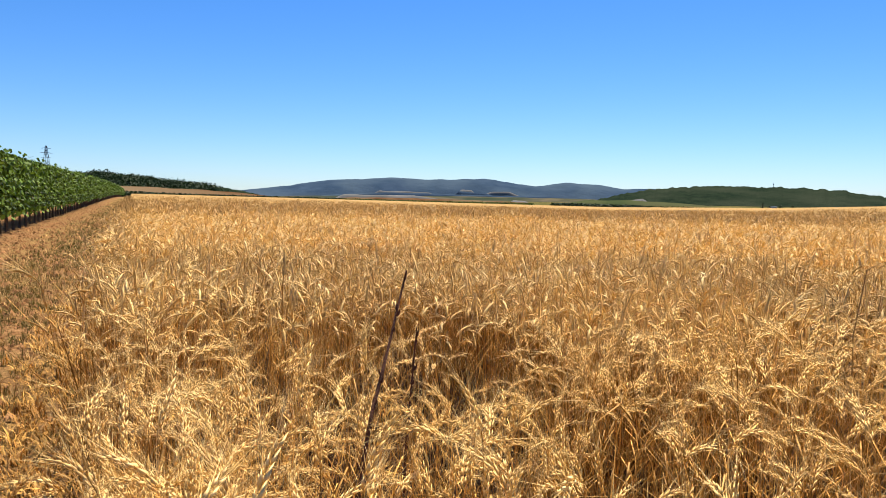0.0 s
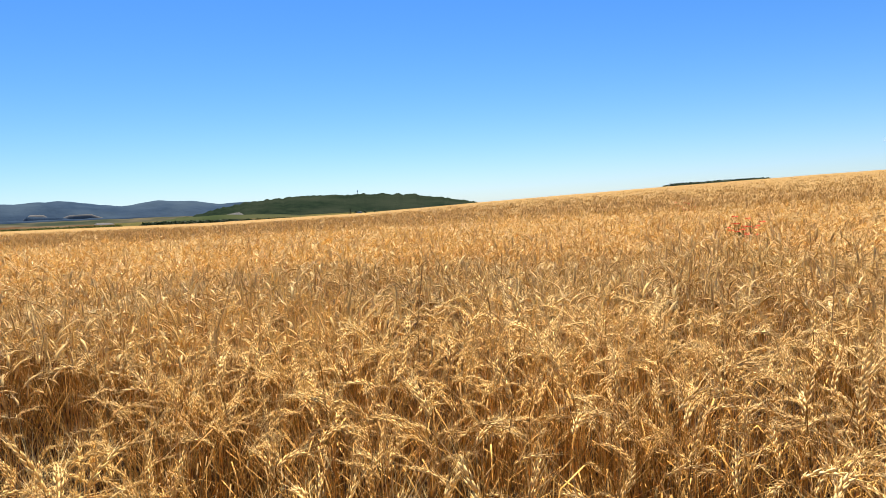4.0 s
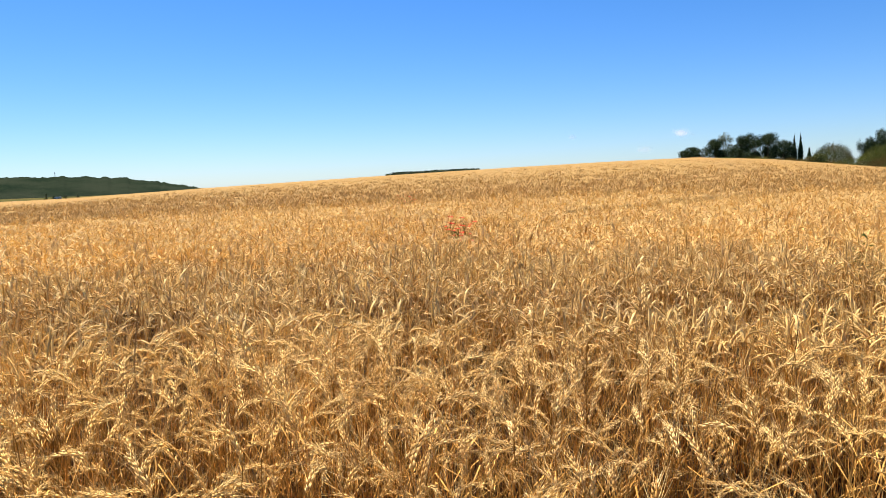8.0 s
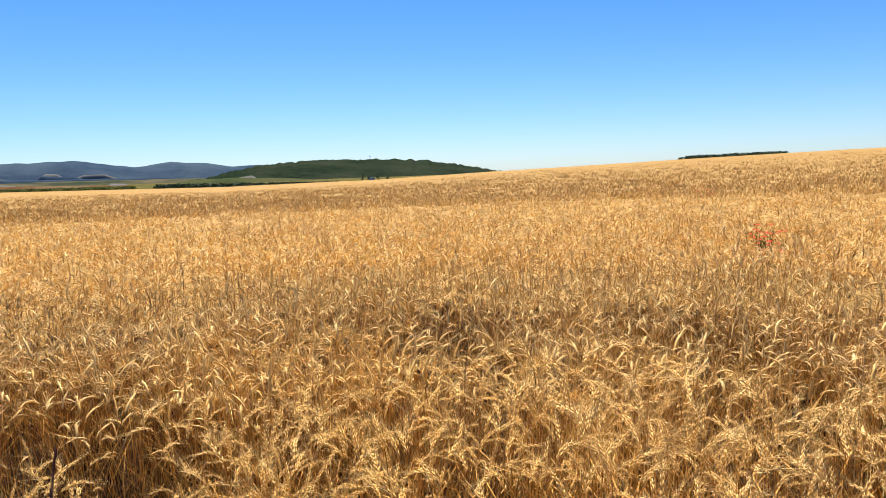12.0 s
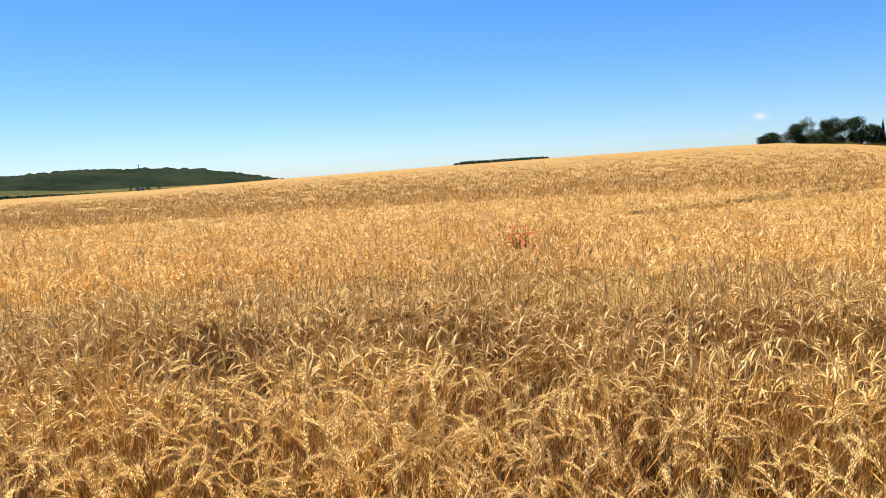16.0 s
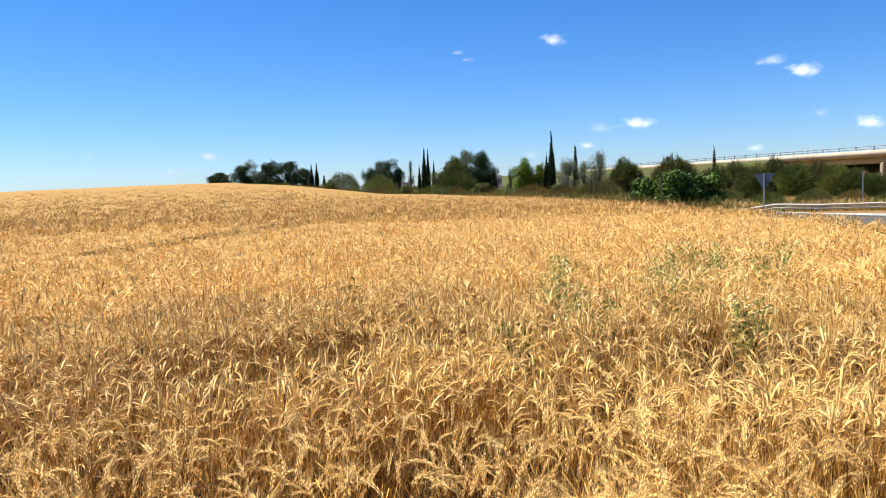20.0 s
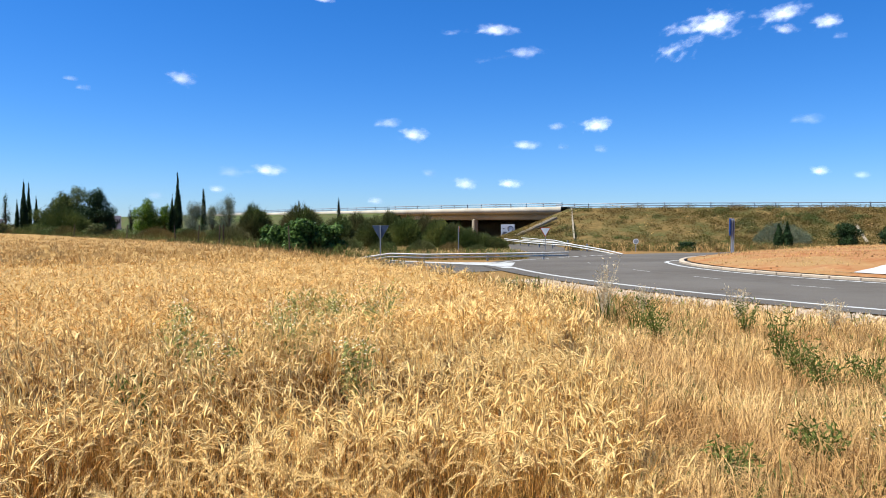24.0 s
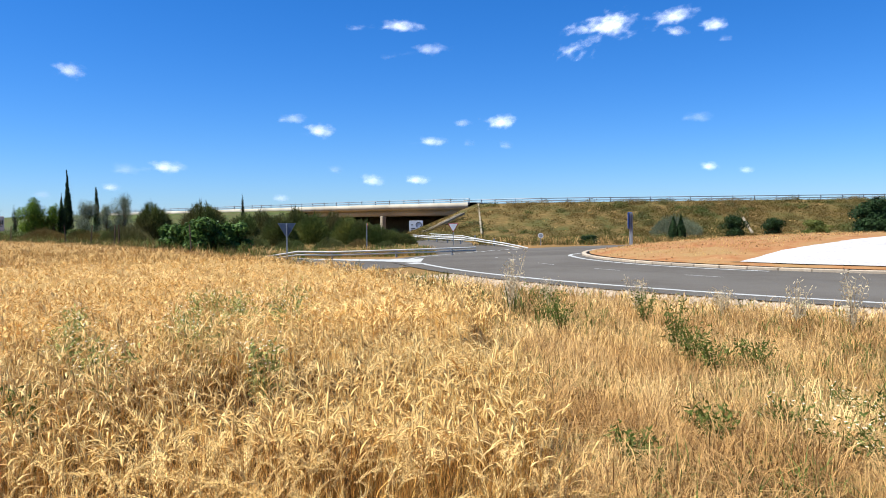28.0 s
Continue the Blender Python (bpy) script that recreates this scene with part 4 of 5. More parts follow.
def drain_chute(az, d0, d1, z0, z1, label, w=0.55):
    a, b = Vector((*at(az[0], d0), z0)), Vector((*at(az[1], d1), z1))
    n = (b - a).cross(Vector((0, 0, 1))).normalized()
    up = n.cross(b - a).normalized()
    bm = bmesh.new()
    prof = [(-0.45, 0.25), (-0.45, -0.1), (0.45, -0.1), (0.45, 0.25), (0.32, 0.25), (0.2, 0.05), (-0.2, 0.05), (-0.32, 0.25)]
    prof = [(o * w, h * w) for o, h in prof]
    r0 = [bm.verts.new(a + n * o + up * h) for o, h in prof]
    r1 = [bm.verts.new(b + n * o + up * h) for o, h in prof]
    for i in range(8):
        j = (i + 1) % 8
        bm.faces.new((r0[i], r0[j], r1[j], r1[i]))
    bm.faces.new(r0[::-1])
    bm.faces.new(r1)
    return tagged(part("drain_chute", bm, M_OLD_CONCRETE), label, "drain")


drain_chute((-128.1, -127.8), 90, 112, 0.25, 4.55, "pale concrete drain chute running down the embankment", 0.26)
drain_chute((-122.7, -126.6), 96, 103, -0.3, 2.9, "sloping concrete edge beside the underpass", 0.8)
drain_chute((-148.3, -147.6), 92, 101, 0.1, 2.0, "pale concrete drain chute half hidden in scrub", 0.3)


# ---- trees round the field ----
def stand(az, d, el, w_deg, style, name, label, mat=None, count=2400, sink=0.0, eye=1.64, group=""):
    """A tree by bearing and distance; its top reaches the elevation el."""
    x, y = at(az, d)
    g = float(ground_z(x, y)) - sink
    return tree(name, x, y, eye + d * math.tan(radians(el)) - g, d * radians(w_deg), style, label, mat, count, group, sink=sink)


stand(-71.7, 122, 1.70, 1.75, "bush", "shrub", "dark rounded evergreen shrub at the field edge", M_DARK_LEAF, 1500)
stand(-73.3, 122, 2.2, 1.6, "bush", "shrub", "dark rounded shrub under a light green tree", M_DARK_LEAF, 1500)
stand(-74.0, 124, 2.5, 1.2, "bush", "tree", "small light green feathery tree behind the field edge", M_OLIVE, 1300)
stand(-75.1, 118, 2.30, 1.6, "bush", "evergreen_oak", "dark evergreen oak at the field edge", M_DARK_LEAF, 1800)
stand(-75.9, 117, 2.40, 1.6, "bush", "evergreen_oak", "dark grey-green evergreen oak", M_DARK_LEAF, 1800)
stand(-76.9, 117, 2.38, 1.5, "bush", "evergreen_oak", "dark evergreen oak on a bare trunk", M_DARK_LEAF, 1800)
stand(-78.0, 116, 1.80, 1.8, "bush", "shrub", "low dark shrub beside slim cypresses", M_DARK_LEAF, 1300)
stand(-78.55, 116, 2.05, 0.26, "cypress", "cypress", "slim dark young cypress tree", None, 700)
stand(-78.95, 116, 2.15, 0.28, "cypress", "cypress", "slim dark young cypress tree", None, 700)
stand(-79.5, 114, 1.2, 0.3, "cypress", "cypress", "very short young cypress", None, 300)
stand(-80.9, 108, 1.62, 2.5, "broom", "shrub", "grey-green rounded broom shrub", M_THICKET, 2400)
stand(-83.0, 112, 1.85, 1.2, "bush", "pine_tree", "short dark green young pine", M_DARK_LEAF, 1400)
stand(-83.9, 112, 2.42, 1.7, "bush", "pine_tree", "dark green young pine", M_DARK_LEAF, 1900)
stand(-84.7, 110, 2.42, 1.7, "bush", "pine_tree", "dark green pine beside shrubs", M_DARK_LEAF, 1900)
stand(-85.4, 110, 1.75, 1.0, "bush", "shrub", "dark shrub beside pines", M_DARK_LEAF, 1200)
stand(-83.8, 100, 1.35, 2.6, "broom", "shrub", "low grey-green shrub in front of pines", M_BROOM, 2200)
stand(-86.3, 125, 2.3, 0.65, "round", "tree", "thin tree with a small tufted crown", M_DARK_LEAF, 350)
stand(-87.4, 112, 3.1, 0.42, "cypress", "cypress", "tall dark column of a cypress", None, 1300)
stand(-87.7, 113, 2.9, 0.34, "cypress", "cypress", "tall dark cypress beside its twin", None, 1100)
stand(-87.0, 112, 1.75, 0.3, "cypress", "cypress", "slim dark young cypress tree", None, 500)
stand(-88.15, 114, 2.0, 0.35, "cypress", "cypress", "slim dark young cypress tree", None, 600)
# One pine: yellow-green crowns paint its sunlit left, dark ones its shaded right.
stand(-89.3, 105, 2.65, 2.3, "bush", "pine_tree", "broad rounded stone pine, yellow-green for its sunlit side", M_PINE, 2600)
stand(-90.6, 106, 2.85, 2.4, "bush", "pine_tree", "broad stone pine with a domed crown", M_PINE, 2600)
stand(-91.9, 104, 2.85, 2.4, "bush", "pine_tree", "broad stone pine, dark for its shaded side", M_DARK_LEAF, 2800)
stand(-92.7, 105, 2.0, 1.3, "bush", "pine_tree", "low dark limb of pine beside a white house", M_DARK_LEAF, 1300)
stand(-89.9, 92, 1.70, 3.4, "broom", "shrub", "olive-green broom shrub before the pines", M_PINE, 3000)
stand(-94.2, 100, 1.6, 0.5, "bush", "shrub", "small dark shrub beside the white house", M_DARK_LEAF, 400)
stand(-95.3, 96, 2.2, 1.95, "bush", "tree", "leafy rounded mid-green tree", M_LEAF, 2200)
stand(-96.5, 97, 1.8, 1.2, "bush", "tree", "low leafy mid-green tree beside the cypress", M_LEAF, 1200)
stand(-97.45, 98, 3.9, 0.55, "cypress", "cypress", "tallest dark cypress of the row", None, 1700)
stand(-97.05, 97, 2.25, 0.5, "cypress", "cypress", "short dark cypress beside the tallest", None, 800)
stand(-99.3, 90, 2.75, 0.7, "conifer", "pine_tree", "narrow dark conifer behind olives", M_DARK_LEAF, 1100)
stand(-98.6, 78, 1.85, 2.2, "olive", "olive_tree", "silvery grey olive tree", None, 2200)
stand(-100.0, 79, 1.7, 1.8, "olive", "olive_tree", "low silvery grey olive tree", None, 1800)
stand(-101.1, 80, 2.4, 1.9, "olive", "olive_tree", "tall silvery grey olive tree", None, 2200)
stand(-103.15, 60, 2.1, 2.5, "broom", "broom_bush", "domed dark green broom bush", M_THICKET, 3400)
stand(-106.7, 52, 2.15, 3.6, "broom", "broom_bush", "large domed green broom bush", M_THICKET, 5200)
stand(-104.9, 41, 0.55, 2.6, "fig", "fig_bush", "dense fig bush with big glossy leaves", M_FIG, 2200)
stand(-106.8, 40, 0.85, 3.4, "fig", "fig_bush", "tall dense fig bush with big glossy leaves by a fence post", M_FIG, 3200)
stand(-108.9, 41, 0.55, 2.8, "fig", "fig_bush", "low fig bush with big leaves", M_FIG, 2000)
for k in range(30):
    az = -72.0 - k * 1.0
    stand(az, 112 - k * 1.5, (0.95, 0.6, 0.8, 0.5)[k % 4] - 0.035 * k, (2.0, 2.6, 1.7)[k % 3], ("broom", "broom", "bush")[k % 3], "shrub", ("dry olive shrub at the foot of the trees", "olive-green broom at the foot of the trees", "dull green shrub at the foot of the trees")[k % 3], (M_SCRUB, M_BROOM, M_THICKET)[k % 3], 900, group="shrubs at the field edge")
stand(-109.4, 130, 2.25, 0.55, "conifer", "pine_tree", "small conifer beyond the thicket", M_DARK_LEAF, 700)
stand(-103.4, 70, 1.1, 3.0, "broom", "broom_bush", "rounded broom bush before the embankment", M_THICKET, 2400)
stand(-101.3, 58, 0.35, 3.6, "broom", "broom_bush", "wide low grey-green broom bush", M_THICKET, 3000)
stand(-98.6, 64, -0.05, 3.0, "broom", "broom_bush", "low dry broom bush", M_SCRUB, 2000)
stand(-96.0, 70, 0.1, 3.0, "broom", "broom_bush", "low dry golden broom bush", M_SCRUB, 2000)
for az, el, w, d in ((-109.6, 1.25, 2.6, 60), (-110.9, 1.5, 2.2, 64), (-112.3, 1.2, 2.6, 58), (-113.6, 1.6, 2.0, 64), (-114.9, 1.25, 2.6, 60), (-116.3, 1.35, 2.2, 62), (-117.6, 1.0, 2.4, 58), (-118.8, 0.65, 2.2, 57), (-119.9, 0.2, 2.0, 56), (-121.1, -0.2, 2.0, 56), (-122.2, -0.55, 1.8, 56)):
    stand(az, d, el, w, "broom", "broom_bush", "upright dark green broom in the thicket behind the guardrail", (M_BROOM, M_THICKET, M_THICKET)[int(az) % 3], 3000, group="thicket behind the guardrail")
for az, el, w, d in ((-110.5, -0.6, 2.4, 50), (-113.2, -0.9, 2.6, 49), (-116.2, -0.8, 2.4, 50), (-118.6, -1.0, 2.2, 51), (-120.7, -1.2, 2.0, 52)):
    stand(az, d, el, w, "broom", "broom_bush", "low yellowing broom before the thicket", M_SCRUB if int(az * 2) % 3 == 0 else M_THICKET, 1400, group="low brooms")
stand(-142.85, 79, 0.42, 0.6, "cypress", "cypress", "short dark cypress at the foot of the embankment", None, 900)
stand(-143.4, 79, 0.5, 0.6, "cypress", "cypress", "short dark cypress beside its twin", None, 900)
stand(-147.2, 82, 0.42, 1.7, "bush", "shrub", "round green shrub on the embankment foot", M_DARK_LEAF, 1600)
stand(-149.8, 84, 0.30, 1.5, "bush", "shrub", "round dark shrub on the embankment foot", M_DARK_LEAF, 1500)
stand(-152.5, 82, 0.0, 1.9, "bush", "shrub", "low light green broom", M_BROOM, 1300)
stand(-136.7, 70, -1.05, 1.6, "bush", "shrub", "low dark shrub by the road edge", M_DARK_LEAF, 900)
stand(-156.1, 78, 1.6, 3.6, "round", "olive_tree", "dark spreading olive tree on the embankment foot", M_DARK_LEAF, 2600)
stand(-143.0, 88, 0.65, 3.6, "broom", "olive_tree", "grey-green bush behind the twin cypresses", M_OLIVE, 2400)


# ---- scrub on the embankment ----
def blades(rng, n, length, width, lean=0.5):
    """A tuft of n blades rising from one root."""
    v, f = [], []
    for _ in range(n):
        a = rng.uniform(0, 6.28)
        d = np.array([math.cos(a), math.sin(a), 0.0])
        u = np.array([-d[1], d[0], 0.0]) * width
        L = length * rng.uniform(0.55, 1.1)
        o = np.array([rng.normal(0, 0.12 * length), rng.normal(0, 0.12 * length), 0])
        out = lean * rng.uniform(0.1, 1.0)
        mid = o + d * out * L * 0.35 + [0, 0, L * 0.6]
        tip = o + d * out * L * 0.9 + [0, 0, L * (1 - 0.25 * out)]
        b = len(v)
        v += [o - u * 0.5, o + u * 0.5, mid - u, mid + u, tip]
        f += [(b, b + 1, b + 3), (b, b + 3, b + 2), (b + 2, b + 3, b + 4)]
    return np.array(v), np.array(f)


def cover(name, rng, x, y, z, tufts, scale, mat, parent=None):
    """Tufts at many places, joined in one mesh."""
    vs, fs, base = [], [], 0
    which = rng.integers(0, len(tufts), len(x))
    for k, (tv, tf) in enumerate(tufts):
        sel = which == k
        n = int(sel.sum())
        if not n:
            continue
        a = rng.uniform(0, 6.28, n)
        s = scale * rng.uniform(0.6, 1.3, n)
        c, sn = np.cos(a)[:, None], np.sin(a)[:, None]
        X, Y = tv[None, :, 0] * c - tv[None, :, 1] * sn, tv[None, :, 0] * sn + tv[None, :, 1] * c
        V = np.stack([X * s[:, None] + x[sel][:, None], Y * s[:, None] + y[sel][:, None], tv[None, :, 2] * s[:, None] + z[sel][:, None]], -1)
        vs.append(V.reshape(-1, 3))
        fs.append((tf[None] + (np.arange(n) * len(tv))[:, None, None] + base).reshape(-1, 3))
        base += n * len(tv)
    return sheet(name, np.concatenate(vs), np.concatenate(fs), mat, parent)


def embankment_scrub():
    """Low soft bushes and dry growth all over the slope that faces the road."""
    line = along([(88.4, -73.5), (81.2, -77), (71.3, -90), (56.5, -108), (40, -135)], 0.25)
    for seed, mat, n, leaves, size, label in ((21, M_SCRUB, 1900, 190000, 0.75, "brown and olive scrub over the embankment"), (22, M_THICKET, 360, 60000, 0.8, "green broom clumps over the embankment"), (23, M_DRY, 200, 5000, 0.5, "dry straw-coloured grass over the embankment")):
        rng = np.random.default_rng(seed)
        blobs = []
        for _ in range(n):
            p, d = line[int(rng.integers(0, len(line)))]
            off = rng.uniform(-31, -4.4)
            x, y = p[0] - d[1] * off, p[1] + d[0] * off
            if mat is M_THICKET and noise.noise((x * 0.09, y * 0.09, 5)) < -0.05:
                continue
            s = size * rng.uniform(0.5, 1.25)
            z = max(float(np.interp(off, [q[0] for q in PROFILE], [q[1] for q in PROFILE])), float(ground_z(x, y)))
            blobs.append(((x, y, z + s * 0.15), (s * 1.4, s * 1.4, s * 0.75)))
        v, f = leaf_cloud(rng, blobs, leaves, 0.12, 0.3, shell=0.3)
        tagged(sheet("scrub", v, f, mat), label, "scrub", kind="stuff")


embankment_scrub()


# ---- the verge between wheat and road ----
def verge():
    rng = np.random.default_rng(5)
    grass = [blades(rng, 10, 0.34, 0.0021, 1.6) for _ in range(14)]
    low = [blades(rng, 9, 0.24, 0.0038, 1.7) for _ in range(8)]
    n = 24000
    r = 1.2 * (20 / 1.2) ** rng.random(n)
    az = np.radians(rng.uniform(-185, -118, n))
    x, y = -0.47 - r * np.sin(az), -0.25 + r * np.cos(az)
    ok = (wheat_room(x, y) < 0.3) & (np.hypot(x - RC[0], y - RC[1]) > R_OUT + 2.3) & (rng.random(n) < np.clip(r / 6, 0.25, 1))
    x, y = x[ok], y[ok]
    z = ground_z(x, y)
    half = rng.random(len(x)) < np.where(np.hypot(x + 0.47, y + 0.25) < 9, 0.6, 0.22)
    tagged(cover("dry_grass", rng, x[half], y[half], z[half], grass, 1.0, M_DRY), "dry tangled straw-coloured grass on the road verge", "grass", kind="stuff")
    tagged(cover("dry_grass", rng, x[~half], y[~half], z[~half], low, 1.0, M_DRY), "low matted dry grass on the road verge", "grass", kind="stuff")
    dense = 0.5 + 0.5 * np.sin(x * 1.1 + np.sin(y * 0.8) * 2) * np.cos(y * 1.4)
    few = rng.random(len(x)) < 0.3 * dense ** 2
    tagged(cover("green_weeds", rng, x[few], y[few], z[few], low, 1.1, M_WEED), "green weeds scattered through the dry verge", "weeds", kind="stuff")
    # strip of tall dry grass along the far field edge, before the trees
    n = 9000
    X = 8 + 112 * rng.random(n) ** 0.8
    Y = np.interp(X, [7.1, 9.7, 12.5, 15, 29, 46, 80, 99, 115, 190], [-6.3, -7.1, -7.8, -8.2, -7.9, -6.2, 1.4, 15.6, 33, 130]) - rng.random(n) ** 1.3 * np.interp(X, [8, 30, 60, 120], [1.5, 5, 12, 16])
    ok = (X > 34) | (rng.random(n) < 0.35)
    X, Y = X[ok], Y[ok]
    n = len(X)
    order = rng.permutation(n)
    X, Y = X[order], Y[order]
    big = [blades(rng, 10, 0.62, 0.010, 0.9) for _ in range(8)]
    for mat, lo, hi, s, label in ((M_SCRUB, 0, 0.55, 0.95, "tall dry grass along the field edge"), (M_WEED, 0.78, 0.86, 0.9, "rank green weeds along the field edge"), (M_DRY, 0.55, 0.78, 0.8, "pale dry grass along the field edge"), (M_BROOM, 0.86, 1.0, 1.1, "dull green scrub along the field edge")):
        q = slice(int(n * lo), int(n * hi))
        for lo_x, hi_x, k in ((0, 36, 0.8), (36, 200, 1.35)):
            w = (X[q] > lo_x) & (X[q] <= hi_x)
            tagged(cover("field_edge_grass", rng, X[q][w], Y[q][w], ground_z(X[q][w], Y[q][w]), big, s * k, mat), label, "grass", kind="stuff")
    # rough ground behind the guardrail and round the thicket
    n = 5200
    az, d = rng.uniform(-125, -106, n), rng.uniform(46, 66, n)
    X, Y = d * np.sin(np.radians(-az)), d * np.cos(np.radians(az))
    free = np.array([abs((px - 36) * 0.42 - (-31 - py)) > 4.8 for px, py in zip(X, Y)]) & (np.hypot(X - RC[0], Y - RC[1]) > R_OUT + 1.2)
    X, Y = X[free], Y[free]
    for mat, lo, hi, label in ((M_DRY, 0, 0.45, "dry grass under the thicket"), (M_WEED, 0.45, 1.0, "green weeds under the thicket")):
        q = slice(int(len(X) * lo), int(len(X) * hi))
        tagged(cover("rough_grass", rng, X[q], Y[q], ground_z(X[q], Y[q]), big, 1.0, mat), label, "grass", kind="stuff")
    # rank growth at the foot of the embankment
    n = 2600
    az, d = rng.uniform(-146, -127.5, n), rng.uniform(66, 84, n)
    X, Y = -d * np.sin(np.radians(az)), d * np.cos(np.radians(az))
    free = np.hypot(X - RC[0], Y - RC[1]) > R_OUT + 1.6
    X, Y = X[free], Y[free]
    for mat, lo, hi, label in ((M_SCRUB, 0, 0.55, "brown scrub at the foot of the embankment"), (M_DRY, 0.55, 0.8, "dry grass at the foot of the embankment"), (M_BROOM, 0.8, 1.0, "green scrub at the foot of the embankment")):
        q = slice(int(len(X) * lo), int(len(X) * hi))
        tagged(cover("rough_grass", rng, X[q], Y[q], ground_z(X[q], Y[q]), big, 1.0, mat), label, "grass", kind="stuff")
    # tufts and clods on the roundabout island
    n = 9000
    a, q = rng.uniform(0, 6.28, n), R_IN * 0.97 * np.sqrt(rng.random(n))
    X, Y = q * np.cos(a), q * np.sin(a)
    keep = (X > 0.2) & (rng.random(n) < np.where(q < R_IN - 1.6, 0.9, 0.25))
    X, Y, q = X[keep], Y[keep], q[keep]
    tagged(cover("island_grass", rng, X + IC[0], Y + IC[1], 0.08 + 0.90 * (1 - (q / R_IN) ** 2), big, 0.20, M_DRY), "sparse dry tufts on the island", "grass", kind="stuff")
    n = 1500
    a, q = rng.uniform(0, 6.28, n), R_IN * 0.97 * np.sqrt(rng.random(n))
    X, Y = q * np.cos(a), q * np.sin(a)
    keep = X > 0.0
    X, Y, q = X[keep], Y[keep], q[keep]
    tagged(cover("island_clods", rng, X + IC[0], Y + IC[1], 0.10 + 0.90 * (1 - (q / R_IN) ** 2), [rock(rng, 0.05) for _ in range(5)], 1.0, M_CLOD), "red clods scattered over the island", "clods", kind="stuff")
    # stones at the road edge
    n = 5200
    t = np.radians(rng.uniform(81, 130, n))
    q = R_OUT + 0.95 + np.abs(rng.normal(0, 0.75, n))
    x, y = RC[0] + q * np.cos(t), RC[1] + q * np.sin(t)
    ok = wheat_room(x, y) < 0
    tagged(cover("roadside_stones", rng, x[ok], y[ok], ground_z(x[ok], y[ok]), [rock(rng, 0.04) for _ in range(6)], 1.0, M_STONE), "pale loose stones along the road edge", "stones", kind="stuff")


def rock(rng, size):
    v = np.array([(0, 0, 1), (1, 0, 0.1), (0.3, 0.95, 0), (-0.8, 0.6, 0.1), (-0.8, -0.6, 0), (0.3, -0.95, 0.1)], dtype=float)
    v = v * rng.uniform(0.6, 1.2, v.shape) * size
    v[1:, 2] -= size * 0.3
    f = np.array([(0, 1, 2), (0, 2, 3), (0, 3, 4), (0, 4, 5), (0, 5, 1)])
    return v, f


verge()


def weed_plant(x, y, h, w, label, mat, count=220, flowers=None, name="weed", base=0.0):
    """A branching wild plant: stems, narrow leaves and, on some, small flowers."""
    rng = np.random.default_rng(int(abs(x * 31) + abs(y * 17) + h * 10))
    root = empty(name, pose(x, y, float(ground_z(x, y)) + base), label, "plant")
    tips = []
    for k in range(9):
        bm = bmesh.new()
        a = k * 2.4 + rng.uniform(-0.3, 0.3)
        q = w * 0.5 * rng.uniform(0.2, 1.0)
        tip = (math.cos(a) * q, math.sin(a) * q, h * rng.uniform(0.7, 1.0))
        tips.append(tip)
        add_tube(bm, [(0, 0, -0.02), (tip[0] * 0.35, tip[1] * 0.35, tip[2] * 0.55), tip], [0.006, 0.005, 0.002], 3)
        part("stem", bm, M_WEED if mat is not M_OAT else M_OAT, root)
    i = rng.integers(0, 9, count)
    t = rng.uniform(0.25, 1.0, count)[:, None]
    p = np.array(tips)[i] * t + rng.normal(0, 0.035, (count, 3))
    d = rng.normal(size=(count, 3)) + [0, 0, 0.5]
    d = d / np.linalg.norm(d, axis=1)[:, None] * rng.uniform(0.03, 0.08, count)[:, None]
    u = np.cross(d, rng.normal(size=(count, 3)))
    u = u / np.linalg.norm(u, axis=1)[:, None] * 0.008
    v = np.stack([p, p + d * 0.5 + u, p + d, p + d * 0.5 - u], 1).reshape(-1, 3)
    sheet("leaves", v, np.arange(count * 4).reshape(-1, 4), mat, root)
    if flowers:
        n, fm, r = flowers
        c = np.array(tips)[rng.integers(0, 9, n)] + rng.normal(0, 1, (n, 3)) * [w * 0.2, w * 0.2, 0.05]
        c[:, 2] = np.clip(c[:, 2], h * 0.6, h * 1.05)
        ang = np.arange(6) * math.pi / 3
        fv = np.stack([c[:, None, :] + r * np.stack([np.cos(ang), np.sin(ang), 0.25 * np.cos(2 * ang)], -1)[None]], 0)[0].reshape(-1, 3)
        if n <= 8:
            for q in range(n):
                sheet("flower", fv[q * 6:q * 6 + 6], [tuple(range(6))], fm, root)
            return root
        tagged(sheet("flowers", fv, np.arange(n * 6).reshape(-1, 6), fm, root), kind="stuff")
    return root


EYE_END = (-0.47, -0.25)


def off_eye(az, d):
    x, y = at(az, d)
    return EYE_END[0] + x, EYE_END[1] + y


for az, d, h, w in ((-140.4, 12.0, 0.6, 0.5), (-142.7, 9.3, 0.75, 0.8), (-143.9, 8.6, 0.55, 0.6), (-145.4, 8.0, 0.5, 0.5), (-133.0, 11.5, 0.75, 0.7), (-134.0, 10.6, 0.6, 0.5), (-148.5, 8.4, 0.45, 0.5), (-145.5, 5.6, 0.3, 0.5), (-139.5, 4.9, 0.3, 0.4)):
    weed_plant(*off_eye(az, d), h, w, "bushy dark green weed in the dry verge", M_WEED, 420)
for az, d, h in ((-130.4, 13.5, 1.15), (-130.0, 13.2, 0.95), (-139.9, 13.6, 0.7), (-146.0, 13.4, 0.55), (-133.0, 14.2, 0.6), (-151.0, 12.2, 0.75), (-154.5, 12.0, 0.9)):
    weed_plant(*off_eye(az, d), h, 0.5, "tall pale dry wild oats by the road", M_OAT, 320, name="wild_oats")
